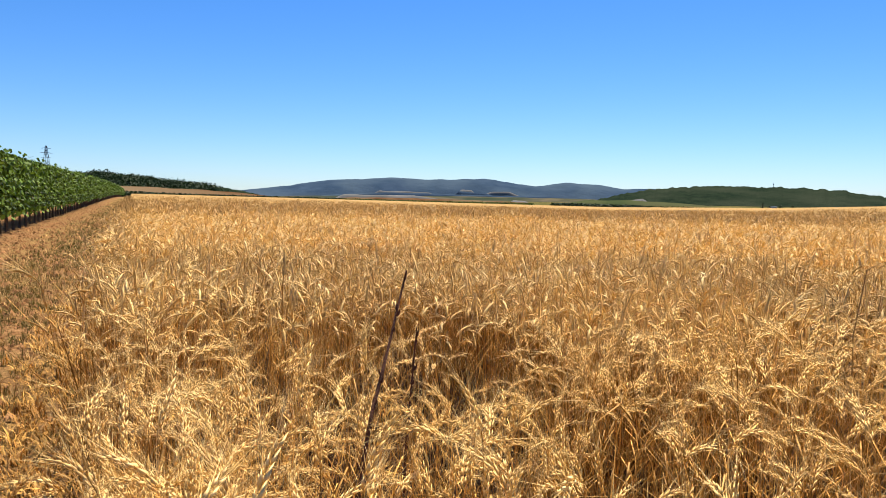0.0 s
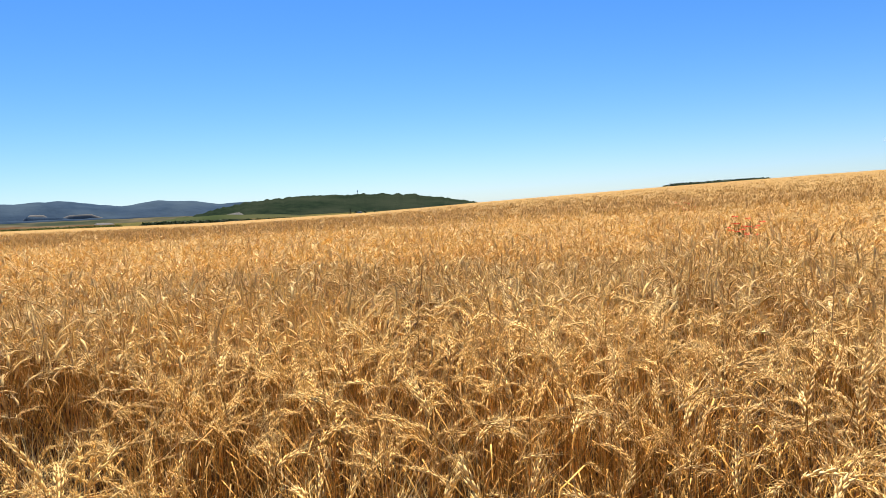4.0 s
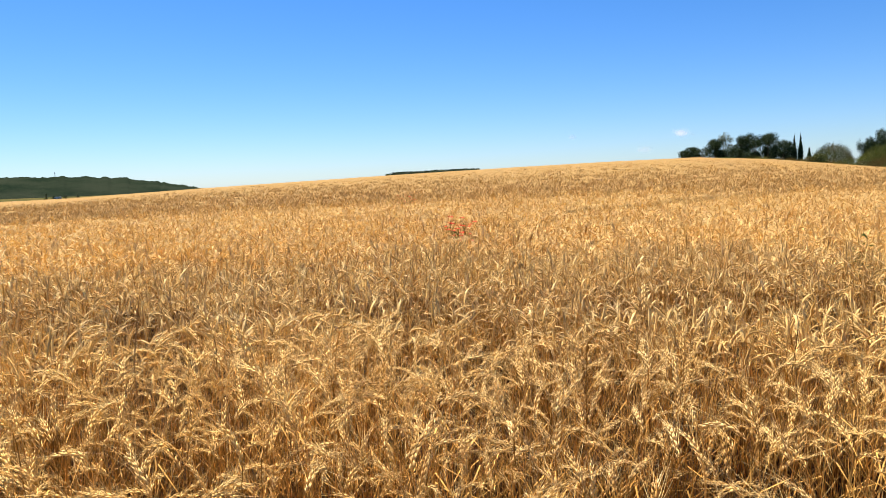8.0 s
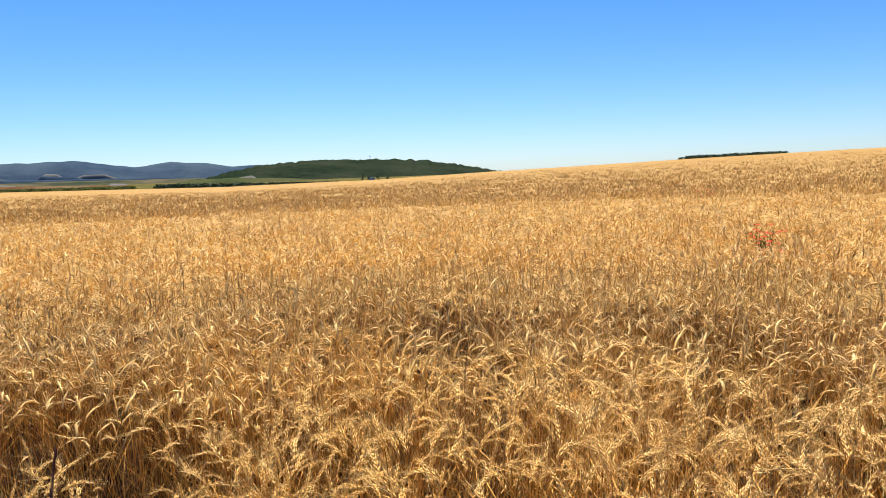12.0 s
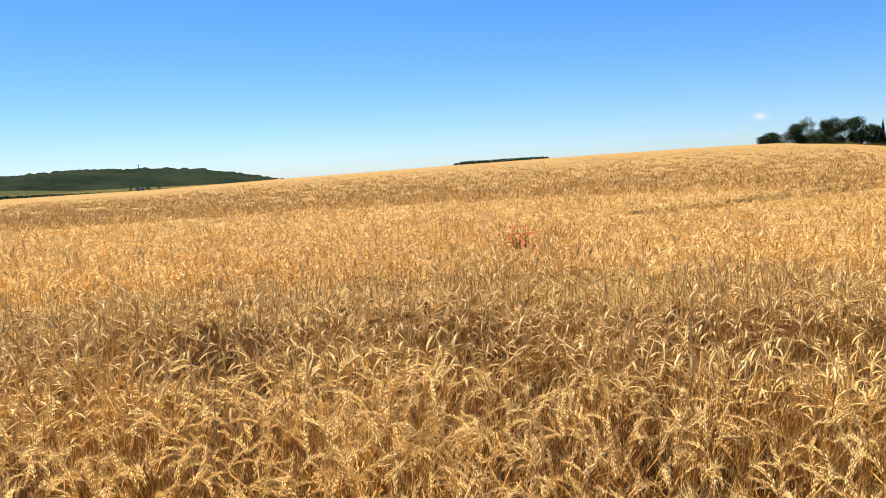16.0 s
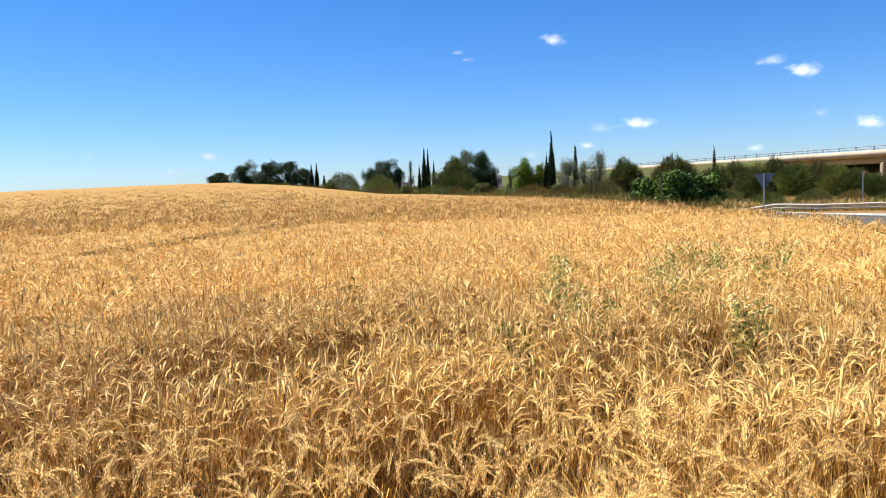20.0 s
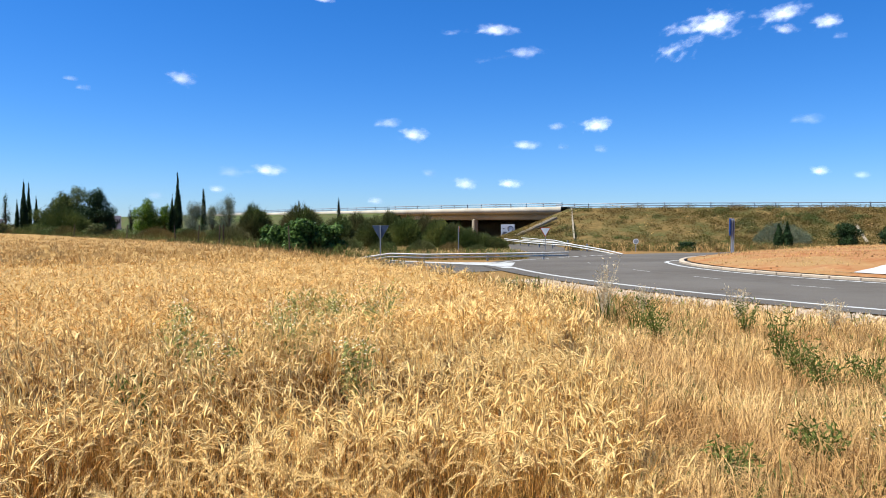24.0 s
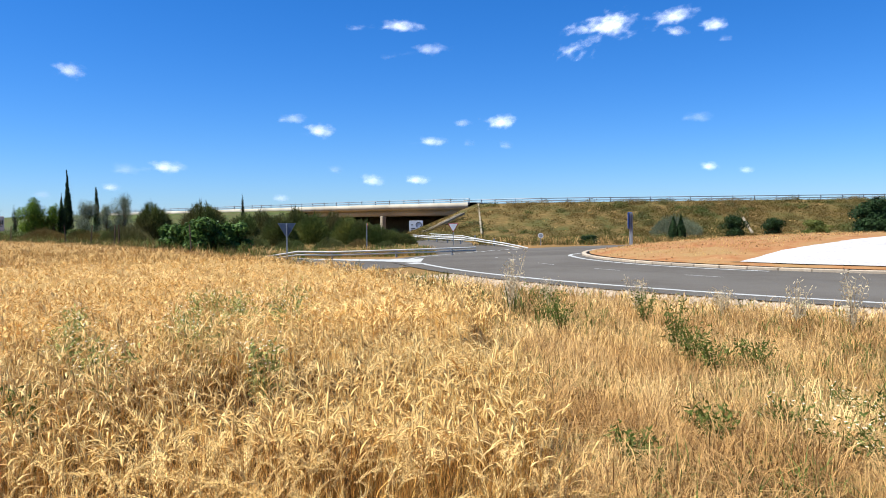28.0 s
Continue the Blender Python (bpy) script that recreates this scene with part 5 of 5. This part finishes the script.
for az, d in ((-153.9, 5.6), (-156.5, 5.4), (-150.8, 5.9), (-158.0, 6.0), (-155.0, 6.6)):
    weed_plant(*off_eye(az, d), 0.32, 0.55, "low camomile with small white flowers in the verge", M_WEED, 200, (15, M_PETAL, 0.011), "camomile")
for x, y, w in ((7.5, -2.8, 0.7), (7.9, -3.2, 0.8), (7.6, -3.5, 0.7), (7.1, -3.3, 0.6), (8.3, -3.0, 0.6), (6.5, -2.2, 0.55), (7.2, -2.35, 0.5), (5.7, -2.0, 0.35), (7.6, -1.3, 0.3), (6.7, -1.15, 0.35), (5.1, -1.15, 0.4), (4.7, -2.2, 0.25), (8.9, -4.1, 0.6)):
    weed_plant(x, y, 0.86, w * 1.25, "green camomile with white flowers standing in the wheat", M_CAMO, 900, (60, M_PETAL, 0.011), "camomile")
weed_plant(4.25, -0.6, 0.84, 0.3, "small dark green weed standing in the wheat", M_WEED, 500)
weed_plant(6.7, 0.8, 0.82, 0.22, "small green weed standing in the wheat", M_WEED, 250)
for az, d in ((-54.0, 8.3), (-53.6, 8.5), (-54.4, 8.1), (-54.2, 8.7), (-49.8, 20.0), (-49.4, 20.6), (-50.2, 19.6), (-85.0, 14.0)):
    x, y = at(az, d)
    weed_plant(x, y, 0.90, 0.3, "red poppy flowering in the wheat", M_WEED, 30, (7, M_POPPY, 0.036), "poppy")


def thistle_stalk(points, radius, label, heads=14):
    bm = bmesh.new()
    add_tube(bm, points, [radius * (1.25 - 0.9 * k / (len(points) - 1)) for k in range(len(points))], 6)
    rng = np.random.default_rng(3)
    for k in range(heads):
        t = rng.uniform(0.35, 1.0) * (len(points) - 1)
        i = min(int(t), len(points) - 2)
        p = Vector(points[i]).lerp(Vector(points[i + 1]), t - i)
        d = Vector(rng.normal(size=3)).normalized()
        add_tube(bm, [p, p + d * 0.006 + Vector((0, 0, 0.006)), p + d * 0.010 + Vector((0, 0, 0.018))], [0.003, 0.004, 0.001], 4)
    return tagged(part("dead_stalk", bm, M_STALK if heads else M_DRY), label, "stalk")


def drop(az, d, z):
    return (*at(az, d), z)


thistle_stalk([drop(8.9, 1.28, -0.02), drop(7.6, 1.34, 0.50), drop(5.6, 1.46, 0.75), drop(4.1, 1.58, 0.89), drop(2.9, 1.70, 1.03)], 0.0052, "dark dead thistle stalk rising out of the wheat")
thistle_stalk([drop(3.2, 1.62, 0.0), drop(2.8, 1.66, 0.6), drop(2.0, 1.72, 0.89)], 0.004, "thin dark dead stalk in the wheat")
thistle_stalk([drop(-14.0, 2.9, 0.0), drop(-14.2, 2.95, 0.75), drop(-16.1, 3.0, 1.0)], 0.0022, "thin bent dry grass stem above the wheat", 0)
thistle_stalk([drop(-17.5, 3.0, 0.0), drop(-17.3, 3.0, 0.7), drop(-16.2, 3.0, 1.0)], 0.0022, "thin dry grass stem above the wheat", 0)
thistle_stalk([drop(-30.4, 2.5, 0.0), drop(-30.0, 2.55, 0.8), drop(-30.6, 2.6, 1.0), drop(-31.6, 2.6, 1.03), drop(-33.0, 2.6, 0.93)], 0.0022, "thin arching dry grass stem above the wheat", 0)
thistle_stalk([drop(-59.6, 2.6, 0.0), drop(-60.4, 2.65, 0.8), drop(-60.75, 2.7, 1.0)], 0.0022, "thin upright dry grass stem above the wheat", 0)


# ---- track and vineyard ----
def lane_point(along_m, right):
    """A place along the field's left edge; right: metres to the right of the line through the first eye."""
    return EDGE_DIR[0] * along_m + 0.92 * right, EDGE_DIR[1] * along_m + 0.392 * right


def track():
    rng = np.random.default_rng(9)
    v = []
    rows = np.concatenate([np.arange(-3, 30, 0.5), np.geomspace(30, 170, 40)])
    cols = np.linspace(-9.0, 0.2, 24)
    for a in rows:
        for c in cols:
            x, y = lane_point(a, c)
            v.append((x, y, float(ground_z(x, y)) + 0.02 + 0.03 * noise.noise((x * 2, y * 2, 0)) - 0.05 * math.exp(-((c + 1.9) / 0.5) ** 2)))
    k = len(cols)
    f = [(i * k + j, (i + 1) * k + j, (i + 1) * k + j + 1, i * k + j + 1) for i in range(len(rows) - 1) for j in range(k - 1)]
    tagged(sheet("track", v, [t[::-1] for t in f], M_SOIL, smooth=True), "red earth farm track between the wheat and the vineyard", "track", kind="structure")
    n = 11000
    a = 1.5 * (45.0) ** rng.random(n)
    c = np.where(rng.random(n) < 0.75, rng.normal(-2.1, 0.75, n), rng.uniform(-5, -0.3, n))
    x, y = lane_point(a, c)
    tagged(cover("earth_clods", rng, x, y, ground_z(x, y) + 0.03, [rock(rng, q) for q in (0.014, 0.018, 0.022, 0.028, 0.036, 0.016)], 1.0, M_CLOD), "loose red clods and stones on the track", "clods", kind="stuff")
    for seed, mat, n, mid, wide, label in ((31, M_DRY, 900, -1.2, 0.55, "dry grass strip beside the wheat"), (32, M_SCRUB, 4200, -1.25, 0.45, "sparse olive grass on the track"), (33, M_STRAW, 3000, -0.45, 0.2, "broken straw at the edge of the wheat")):
        rng = np.random.default_rng(seed)
        a = 3.0 * (36.0) ** rng.random(n)
        x, y = lane_point(a, mid + rng.normal(0, wide, n))
        tagged(cover("track_grass", rng, x, y, ground_z(x, y), [blades(rng, 8, 0.10, 0.0028, 1.7) for _ in range(8)], 1.0, mat), label, "grass", kind="stuff")


track()


def vine(seed, label):
    """A trained vine: twisted trunk, two arms, shoots and a wall of leaves about 2.2 m high."""
    rng = np.random.default_rng(seed)
    root = empty("grapevine", Matrix(), label, "grapevine", "vineyard row")
    bm = bmesh.new()
    add_tube(bm, [(0, 0, -0.1), (0.03, 0.02, 0.3), (-0.02, -0.02, 0.6), (0, 0, 0.8)], [0.045, 0.035, 0.03, 0.03], 6)
    add_tube(bm, [(0, 0, 0.78), (0.3, 0.02, 0.84), (0.6, 0, 0.86)], [0.025, 0.02, 0.012], 5)
    add_tube(bm, [(0, 0, 0.78), (-0.3, -0.02, 0.84), (-0.6, 0, 0.86)], [0.025, 0.02, 0.012], 5)
    part("trunk", bm, M_BARK, root)
    bm = bmesh.new()
    for k in range(8):
        px = -0.56 + k * 0.16
        add_tube(bm, [(px, 0, 0.85), (px + rng.normal(0, 0.05), rng.normal(0, 0.08), 1.5), (px + rng.normal(0, 0.1), rng.normal(0, 0.15), 2.1)], [0.008, 0.006, 0.003], 3)
    tagged(part("shoots", bm, M_BARK, root), kind="stuff")
    n = 1000
    p = np.stack([rng.uniform(-0.68, 0.68, n), rng.normal(0, 0.27, n), 0.50 + 1.74 * rng.random(n) ** 0.85], 1)
    p[:40, 2] += rng.uniform(0.0, 0.22, 40)
    p[:, 1] *= np.interp(p[:, 2], [0.6, 1.3, 2.0, 2.4], [0.9, 1.3, 1.0, 0.5])
    nrm = np.stack([rng.normal(0, 0.5, n), np.sign(p[:, 1]) + rng.normal(0, 0.8, n), rng.normal(0.5, 0.7, n)], 1)
    nrm /= np.linalg.norm(nrm, axis=1)[:, None]
    u = np.cross(nrm, rng.normal(size=(n, 3)))
    u /= np.linalg.norm(u, axis=1)[:, None]
    w = np.cross(nrm, u)
    s = rng.uniform(0.036, 0.074, n)[:, None]
    v = np.stack([p - u * s, p - u * s * 0.2 + w * s, p + u * s * 0.8 + w * s * 0.6, p + u * s * 1.0 - w * s * 0.4, p - u * s * 0.2 - w * s], 1).reshape(-1, 3)
    sheet("leaves", v, np.arange(n * 5).reshape(-1, 5), M_VINE, root)
    return root


def vineyard():
    rng = random.Random(4)
    kinds = [vine(40 + k, "leafy green trained grapevine in the vineyard row") for k in range(4)]
    turn = 90 + 23.1
    first = True
    for row in range(3):
        n = 150 if row == 0 else 60
        for k in range(n):
            a = 14.0 + k * 1.25 + (row * 12)
            if row and k % 2:
                continue
            x, y = lane_point(a, -3.45 - row * 2.9)
            z = float(ground_z(x, y))
            m = pose(x, y, z, 0, 0, turn + (180 if rng.random() < 0.5 else 0) + rng.uniform(-3, 3))
            i = rng.randrange(4)
            if first and row == 0 and k < 4:
                kinds[k].matrix_basis = m
                continue
            copy_thing(kinds[i], m)
    post_bm = bmesh.new()
    add_tube(post_bm, [(0, 0, -0.2), (0, 0, 1.0), (0, 0, 1.9)], [0.035, 0.035, 0.035], 6)
    p0 = tagged(part("vineyard_post", post_bm, M_BARK), "weathered wooden trellis post in the vine row", "post", "vineyard posts")
    for k in range(18):
        x, y = lane_point(16.4 + k * 7.5, -3.45)
        m = pose(x, y, float(ground_z(x, y)))
        if k == 0:
            p0.matrix_basis = m
        else:
            copy_thing(p0, m)


vineyard()


# ---- far things ----
def far_woods(name, line, d, height, n, mat, label, size=1.0, wobble=6.0, eye=1.25, rows=1):
    """A distant belt of trees along bearings and elevations, as many small clumps."""
    rng = np.random.default_rng(n)
    az = np.array([p[0] for p in line])[::-1]
    el = np.array([p[1] for p in line])[::-1]
    blobs = []
    for a in np.linspace(az[0], az[-1], n):
        e = float(np.interp(a, az, el))
        dd = d + rng.uniform(-wobble, wobble)
        x, y = at(a, dd)
        top = eye + dd * math.tan(radians(e)) * rng.uniform(0.97, 1.0)
        s = height * rng.uniform(0.4, 0.75)
        blobs.append(((x, y, top - s), (s * 1.3, s * 1.3, s)))
        for lower in range(rows):
            nx, ny = at(a + rng.normal(0, 0.3), dd - 13 * (lower + 1))
            blobs.append(((nx, ny, top - s * (1.7 + 1.1 * lower)), (s * 1.3, s * 1.3, s)))
    v, f = leaf_cloud(rng, blobs, n * (60 + 100 * rows), height * 0.2 * size, 0.8, shell=0.2)
    return tagged(sheet(name, v, f, mat), label, "woods", kind="stuff")


far_woods("far_woods", [(36, 1.9), (30, 1.7), (26.6, 1.45), (25.9, 1.78), (25, 1.72), (24.3, 1.54), (22.2, 1.48), (21.7, 1.28), (20, 1.2), (17.8, 1.0), (17.3, 0.72), (16.5, 0.48), (14.5, 0.2)], 452, 4.5, 115, M_DARK_LEAF, "dark oak crowns along the ridge beyond the vineyard", 0.6, 5.0, 1.25, 3)
far_woods("far_hedge", [(-48.9, 0.66), (-50.5, 0.68), (-52.4, 0.72), (-53.8, 0.74), (-55.4, 0.74)], 168, 0.9, 40, M_DARK_LEAF, "dark low hedge along the crest of the field", 1.2, 2, 1.62)
far_woods("far_vines", [(27, 0.3), (23, 0.22), (20, 0.12), (16, 0.06), (12, 0.02), (8, -0.05)], 300, 1.6, 90, M_DARK_LEAF, "dark line of far vines beyond the wheat", 1.2, 3)
far_woods("far_vines", [(-8.6, -0.14), (-10, -0.14), (-14, -0.22), (-18, -0.30), (-22, -0.36)], 420, 2.2, 110, M_DARK_LEAF, "dark green far vineyard beyond the wheat", 1.2, 10)
far_woods("far_hedge", [(8, -0.05), (4, -0.1), (0, -0.14), (-4, -0.16), (-7, -0.18)], 520, 2.0, 90, M_BROOM, "dull green far hedgerows on the plain", 1.2, 30)
ridge("far_fields", [(15, 0.0), (10, 0.12), (4, 0.2), (-2, 0.25), (-8, 0.22), (-13, 0.15), (-17, -0.05)], 2600, 300, M_FAR_FIELD, "far patchwork of pale stubble and green fields below the mountains", -25, 0.0, category="fields")
for profile, d, label in (([(5.5, 0.40), (5.1, 0.60), (3.0, 0.57), (1.2, 0.50), (0.7, 0.36)], 3500, "long pale stubble strip below the mountains"),
                          ([(-0.9, 0.45), (-1.4, 0.78), (-2.2, 0.74), (-2.5, 0.5), (-3.4, 0.5), (-3.8, 0.64), (-5.2, 0.66), (-5.9, 0.4)], 3500, "pale fields on the foot of the mountains"),
                          ([(8.5, 0.0), (7.9, 0.27), (5.0, 0.24), (2.4, 0.26), (0.4, 0.02)], 1800, "pale stubble field far below the mountains"),
                          ([(-5.2, -0.2), (-5.5, 0.0), (-6.4, -0.05), (-6.8, -0.2)], 1500, "small pale field with farm sheds far off")):
    ridge("stubble_field", profile, d, 30, M_PALE_FIELD, label, -20, 0.0, category="fields")
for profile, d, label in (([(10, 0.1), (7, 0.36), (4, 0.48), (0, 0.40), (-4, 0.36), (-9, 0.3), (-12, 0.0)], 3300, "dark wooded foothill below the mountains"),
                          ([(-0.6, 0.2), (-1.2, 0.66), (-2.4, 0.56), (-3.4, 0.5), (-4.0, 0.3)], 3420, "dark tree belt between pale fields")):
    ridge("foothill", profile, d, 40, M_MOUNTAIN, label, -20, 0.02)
ridge("brown_fields", [(10, -0.2), (7.5, 0.02), (4, 0.06), (0, 0.0), (-4, -0.08), (-8.5, -0.24), (-11, -0.5)], 1200, 60, M_SLOPE, "brown ploughed and fallow fields on the plain", -20, 0.02, category="fields")
ridge("dirt_patch", [(-13.5, -0.1), (-14.0, 0.10), (-15.4, 0.27), (-15.7, 0.1)], 1150, 20, M_PALE_FIELD, "pale bare dirt patch at the foot of the hill", -12, 0.02, category="fields")
ridge("green_fields", [(-9.0, -0.3), (-11, 0.08), (-14.5, 0.14), (-18, -0.02), (-21, -0.25)], 1000, 40, M_GREEN_FIELD, "pale green far fields before the hill", -12, 0.0, category="fields")


def pylon(az, d, z0, z1):
    x, y = at(az, d)
    h = z1 - z0
    root = empty("power_pylon", pose(x, y, z0, 0, 0, az + 25), "grey steel lattice power pylon", "pylon")
    bm = bmesh.new()
    levels = [(0, 0.085), (0.35, 0.06), (0.7, 0.04), (1.0, 0.012)]
    for sx, sy in ((1, 1), (1, -1), (-1, -1), (-1, 1)):
        add_tube(bm, [(sx * w * h, sy * w * h, t * h) for t, w in levels], [0.16] * 4, 4)
    for (t0, w0), (t1, w1) in zip(levels, levels[1:]):
        for s in (1, -1):
            add_tube(bm, [(-w0 * h, s * w0 * h, t0 * h), (w1 * h, s * w1 * h, t1 * h)], [0.1, 0.1], 3)
            add_tube(bm, [(w0 * h, s * w0 * h, t0 * h), (-w1 * h, s * w1 * h, t1 * h)], [0.1, 0.1], 3)
    part("lattice", bm, M_ZINC, root)
    for t, w in ((0.74, 0.11), (0.84, 0.13), (0.94, 0.10)):
        bm = bmesh.new()
        add_tube(bm, [(-w * h, 0, t * h), (0, 0, t * h + 0.5), (w * h, 0, t * h)], [0.15, 0.3, 0.15], 4)
        part("cross_arm", bm, M_ZINC, root)


pylon(28.8, 620, 2.0, 36.4)


def mast(az, d, z0, z1):
    x, y = at(az, d)
    bm = bmesh.new()
    add_tube(bm, [(0, 0, 0), (0, 0, (z1 - z0) * 0.6), (0, 0, z1 - z0)], [0.55, 0.45, 0.35], 6)
    add_box(bm, (1.8, 1.2, 2.0), (0, 0, (z1 - z0) * 0.85), 0.1)
    ob = tagged(part("radio_mast", bm, M_ZINC), "slim grey radio mast on the wooded hill", "mast")
    ob.matrix_basis = pose(x, y, z0)


mast(-24.5, 1690, 26, 47)


def farm_house(az, d, w, h, label, roof=True, depth=6.0, base=None):
    x, y = at(az, d)
    g = float(ground_z(x, y)) if base is None else base
    root = empty("house", pose(x, y, g, 0, 0, az), label, "house")
    bm = bmesh.new()
    add_box(bm, (w, depth, h), (0, 0, h / 2 - 0.1), 0.03)
    wall = part("wall", bm, M_PLASTER, root)
    for k in (-0.28, 0.1, 0.32):
        bm = bmesh.new()
        add_box(bm, (w * 0.1, 0.08, h * 0.3), (k * w, -depth / 2 - 0.03, h * 0.55))
        part("window", bm, M_BLACK, wall)
    if roof:
        bm = bmesh.new()
        e, rz = 0.4, h + 0.22 * depth
        a = [bm.verts.new(p) for p in ((-w / 2 - e, -depth / 2 - e, h - 0.1), (w / 2 + e, -depth / 2 - e, h - 0.1), (w / 2 + e, depth / 2 + e, h - 0.1), (-w / 2 - e, depth / 2 + e, h - 0.1), (-w / 2 - e, 0, rz), (w / 2 + e, 0, rz))]
        for f in ((0, 1, 5, 4), (2, 3, 4, 5), (0, 4, 3), (1, 2, 5), (0, 3, 2, 1)):
            bm.faces.new([a[i] for i in f])
        part("roof", bm, M_TILE, root)


farm_house(-85.9, 140, 1.4, 1.2, "low pale building among the trees", False, base=1.6, depth=4.0)
farm_house(-93.2, 150, 1.6, 2.6, "white house corner showing between trees", False, base=1.0)
farm_house(-24.55, 520, 4.4, 2.6, "far pale farm building at the foot of the hill", False, base=-2.6)
for az, w, el in ((-23.85, 0.34, 0.2), (-25.05, 0.5, -0.08), (-25.8, 0.36, 0.0), (-24.3, 0.3, -0.08)):
    stand(az, 505, el, w, "round", "farm_tree", "far dark tree beside the farm", M_DARK_LEAF, 260)

# fence posts along the field edge
fp = bmesh.new()
add_tube(fp, [(0, 0, -0.2), (0.02, 0, 1.0), (0.0, 0.02, 1.75)], [0.04, 0.04, 0.035], 6)
fence_post = tagged(part("fence_post", fp, M_BARK), "leaning weathered fence post at the field edge", "post", "fence posts")
for k, (az, d) in enumerate(((-106.0, 38), (-100.6, 45), (-99.0, 48), (-101.0, 44.6), (-97.5, 54), (-90.5, 72), (-94.0, 62))):
    x, y = at(az, d)
    m = pose(x, y, float(ground_z(x, y)), 3 * math.sin(k * 2), 6 * math.cos(k * 1.7), 30 * k)
    if k == 0:
        fence_post.matrix_basis = m
    else:
        copy_thing(fence_post, m)

# ---- clouds ----
# bearing, height, width and depth in degrees, density, lean
CLOUDS_HIGH = [
    (-137.2, 14.28, 5.1, 2.4, 1, 22), (-141.7, 14.7, 4.0, 1.32, 0.8, 15), (-142.3, 13.82, 1.7, 0.74, 0.9, 0), (-144.9, 13.93, 1.7, 1.14, 1, 12), (-145.9, 13.07, 0.8, 0.53, 0.5, 0),
    (-136.3, 15.18, 1.4, 0.48, 0.4, 0), (-120.6, 15.09, 4.9, 0.91, 0.9, 0), (-123.1, 13.29, 3.9, 0.84, 0.5, 5), (-97.2, 10.7, 2.0, 1.1, 0.9, 0), (-90.8, 9.67, 0.9, 0.45, 0.6, 0),
    (-112.4, 8.03, 2.6, 0.65, 0.5, 5), (-107.6, 17.07, 1.7, 0.55, 1, 0), (-89.9, 10.21, 1.1, 0.33, 0.5, 0),
]
CLOUDS_LOW = [
    (-114.6, 7.12, 2.7, 1.0, 1, 0), (-126.0, 7.69, 1.5, 0.52, 0.6, 8), (-128.8, 7.65, 2.9, 1.04, 1, 10), (-123.3, 6.35, 3.1, 0.62, 0.7, 0), (-126.7, 6.22, 0.8, 0.57, 0.45, 0),
    (-129.5, 5.98, 1.0, 0.61, 0.4, 0), (-103.2, 4.22, 3.8, 0.76, 1, 0), (-100.6, 4.03, 1.8, 0.75, 0.3, 0), (-99.7, 2.73, 1.4, 0.46, 0.8, 0), (-118.7, 3.31, 1.9, 0.85, 0.9, 0),
    (-122.1, 3.36, 2.5, 0.58, 0.9, 0), (-111.7, 1.98, 1.4, 0.49, 0.6, 0), (-116.1, 4.16, 1.3, 0.53, 0.3, 0), (-144.7, 3.93, 1.4, 0.57, 0.8, 0), (-147.3, 3.59, 1.2, 0.44, 0.4, 0),
    (-143.5, 7.64, 2.6, 0.65, 0.2, 0), (-95.4, 2.18, 1.1, 0.48, 0.4, 0), (-70.6, 2.76, 1.7, 0.55, 1, 0), (-62.7, 2.87, 0.6, 0.4, 0.6, 0), (-67.9, 1.68, 1.2, 0.5, 0.7, 0),
]


def cloud(az, el, w, h, dense, lean):
    """A small fair-weather cloud: a bowed drift of vapour that leans back towards the zenith."""
    d = 4300.0
    x, y = at(az, d * math.cos(radians(el)))
    W, H = d * radians(w) * 0.80, d * radians(h) * 0.85
    nu, nw = 13, 7
    v = []
    for j in range(nw):
        for i in range(nu):
            p, q = i / (nu - 1) * 2 - 1, j / (nw - 1) * 2 - 1
            v.append((p * W, q * H * 0.8 + 0.2 * H * p * p, q * H))
    f = [(j * nu + i, j * nu + i + 1, (j + 1) * nu + i + 1, (j + 1) * nu + i) for j in range(nw - 1) for i in range(nu - 1)]
    label = "small white fair-weather cloud" if dense > 0.65 else "thin faint wisp of white cloud"
    ob = tagged(sheet("cloud", v, f, M_CLOUD, smooth=True), label, "cloud")
    ob.color = (1, 1, 1, dense)
    ob.matrix_basis = pose(x, y, d * math.sin(radians(el)), 0, 0, az) @ pose(0, 0, 0, 0, -lean, 0)


for c in CLOUDS_HIGH + CLOUDS_LOW:
    cloud(*c)
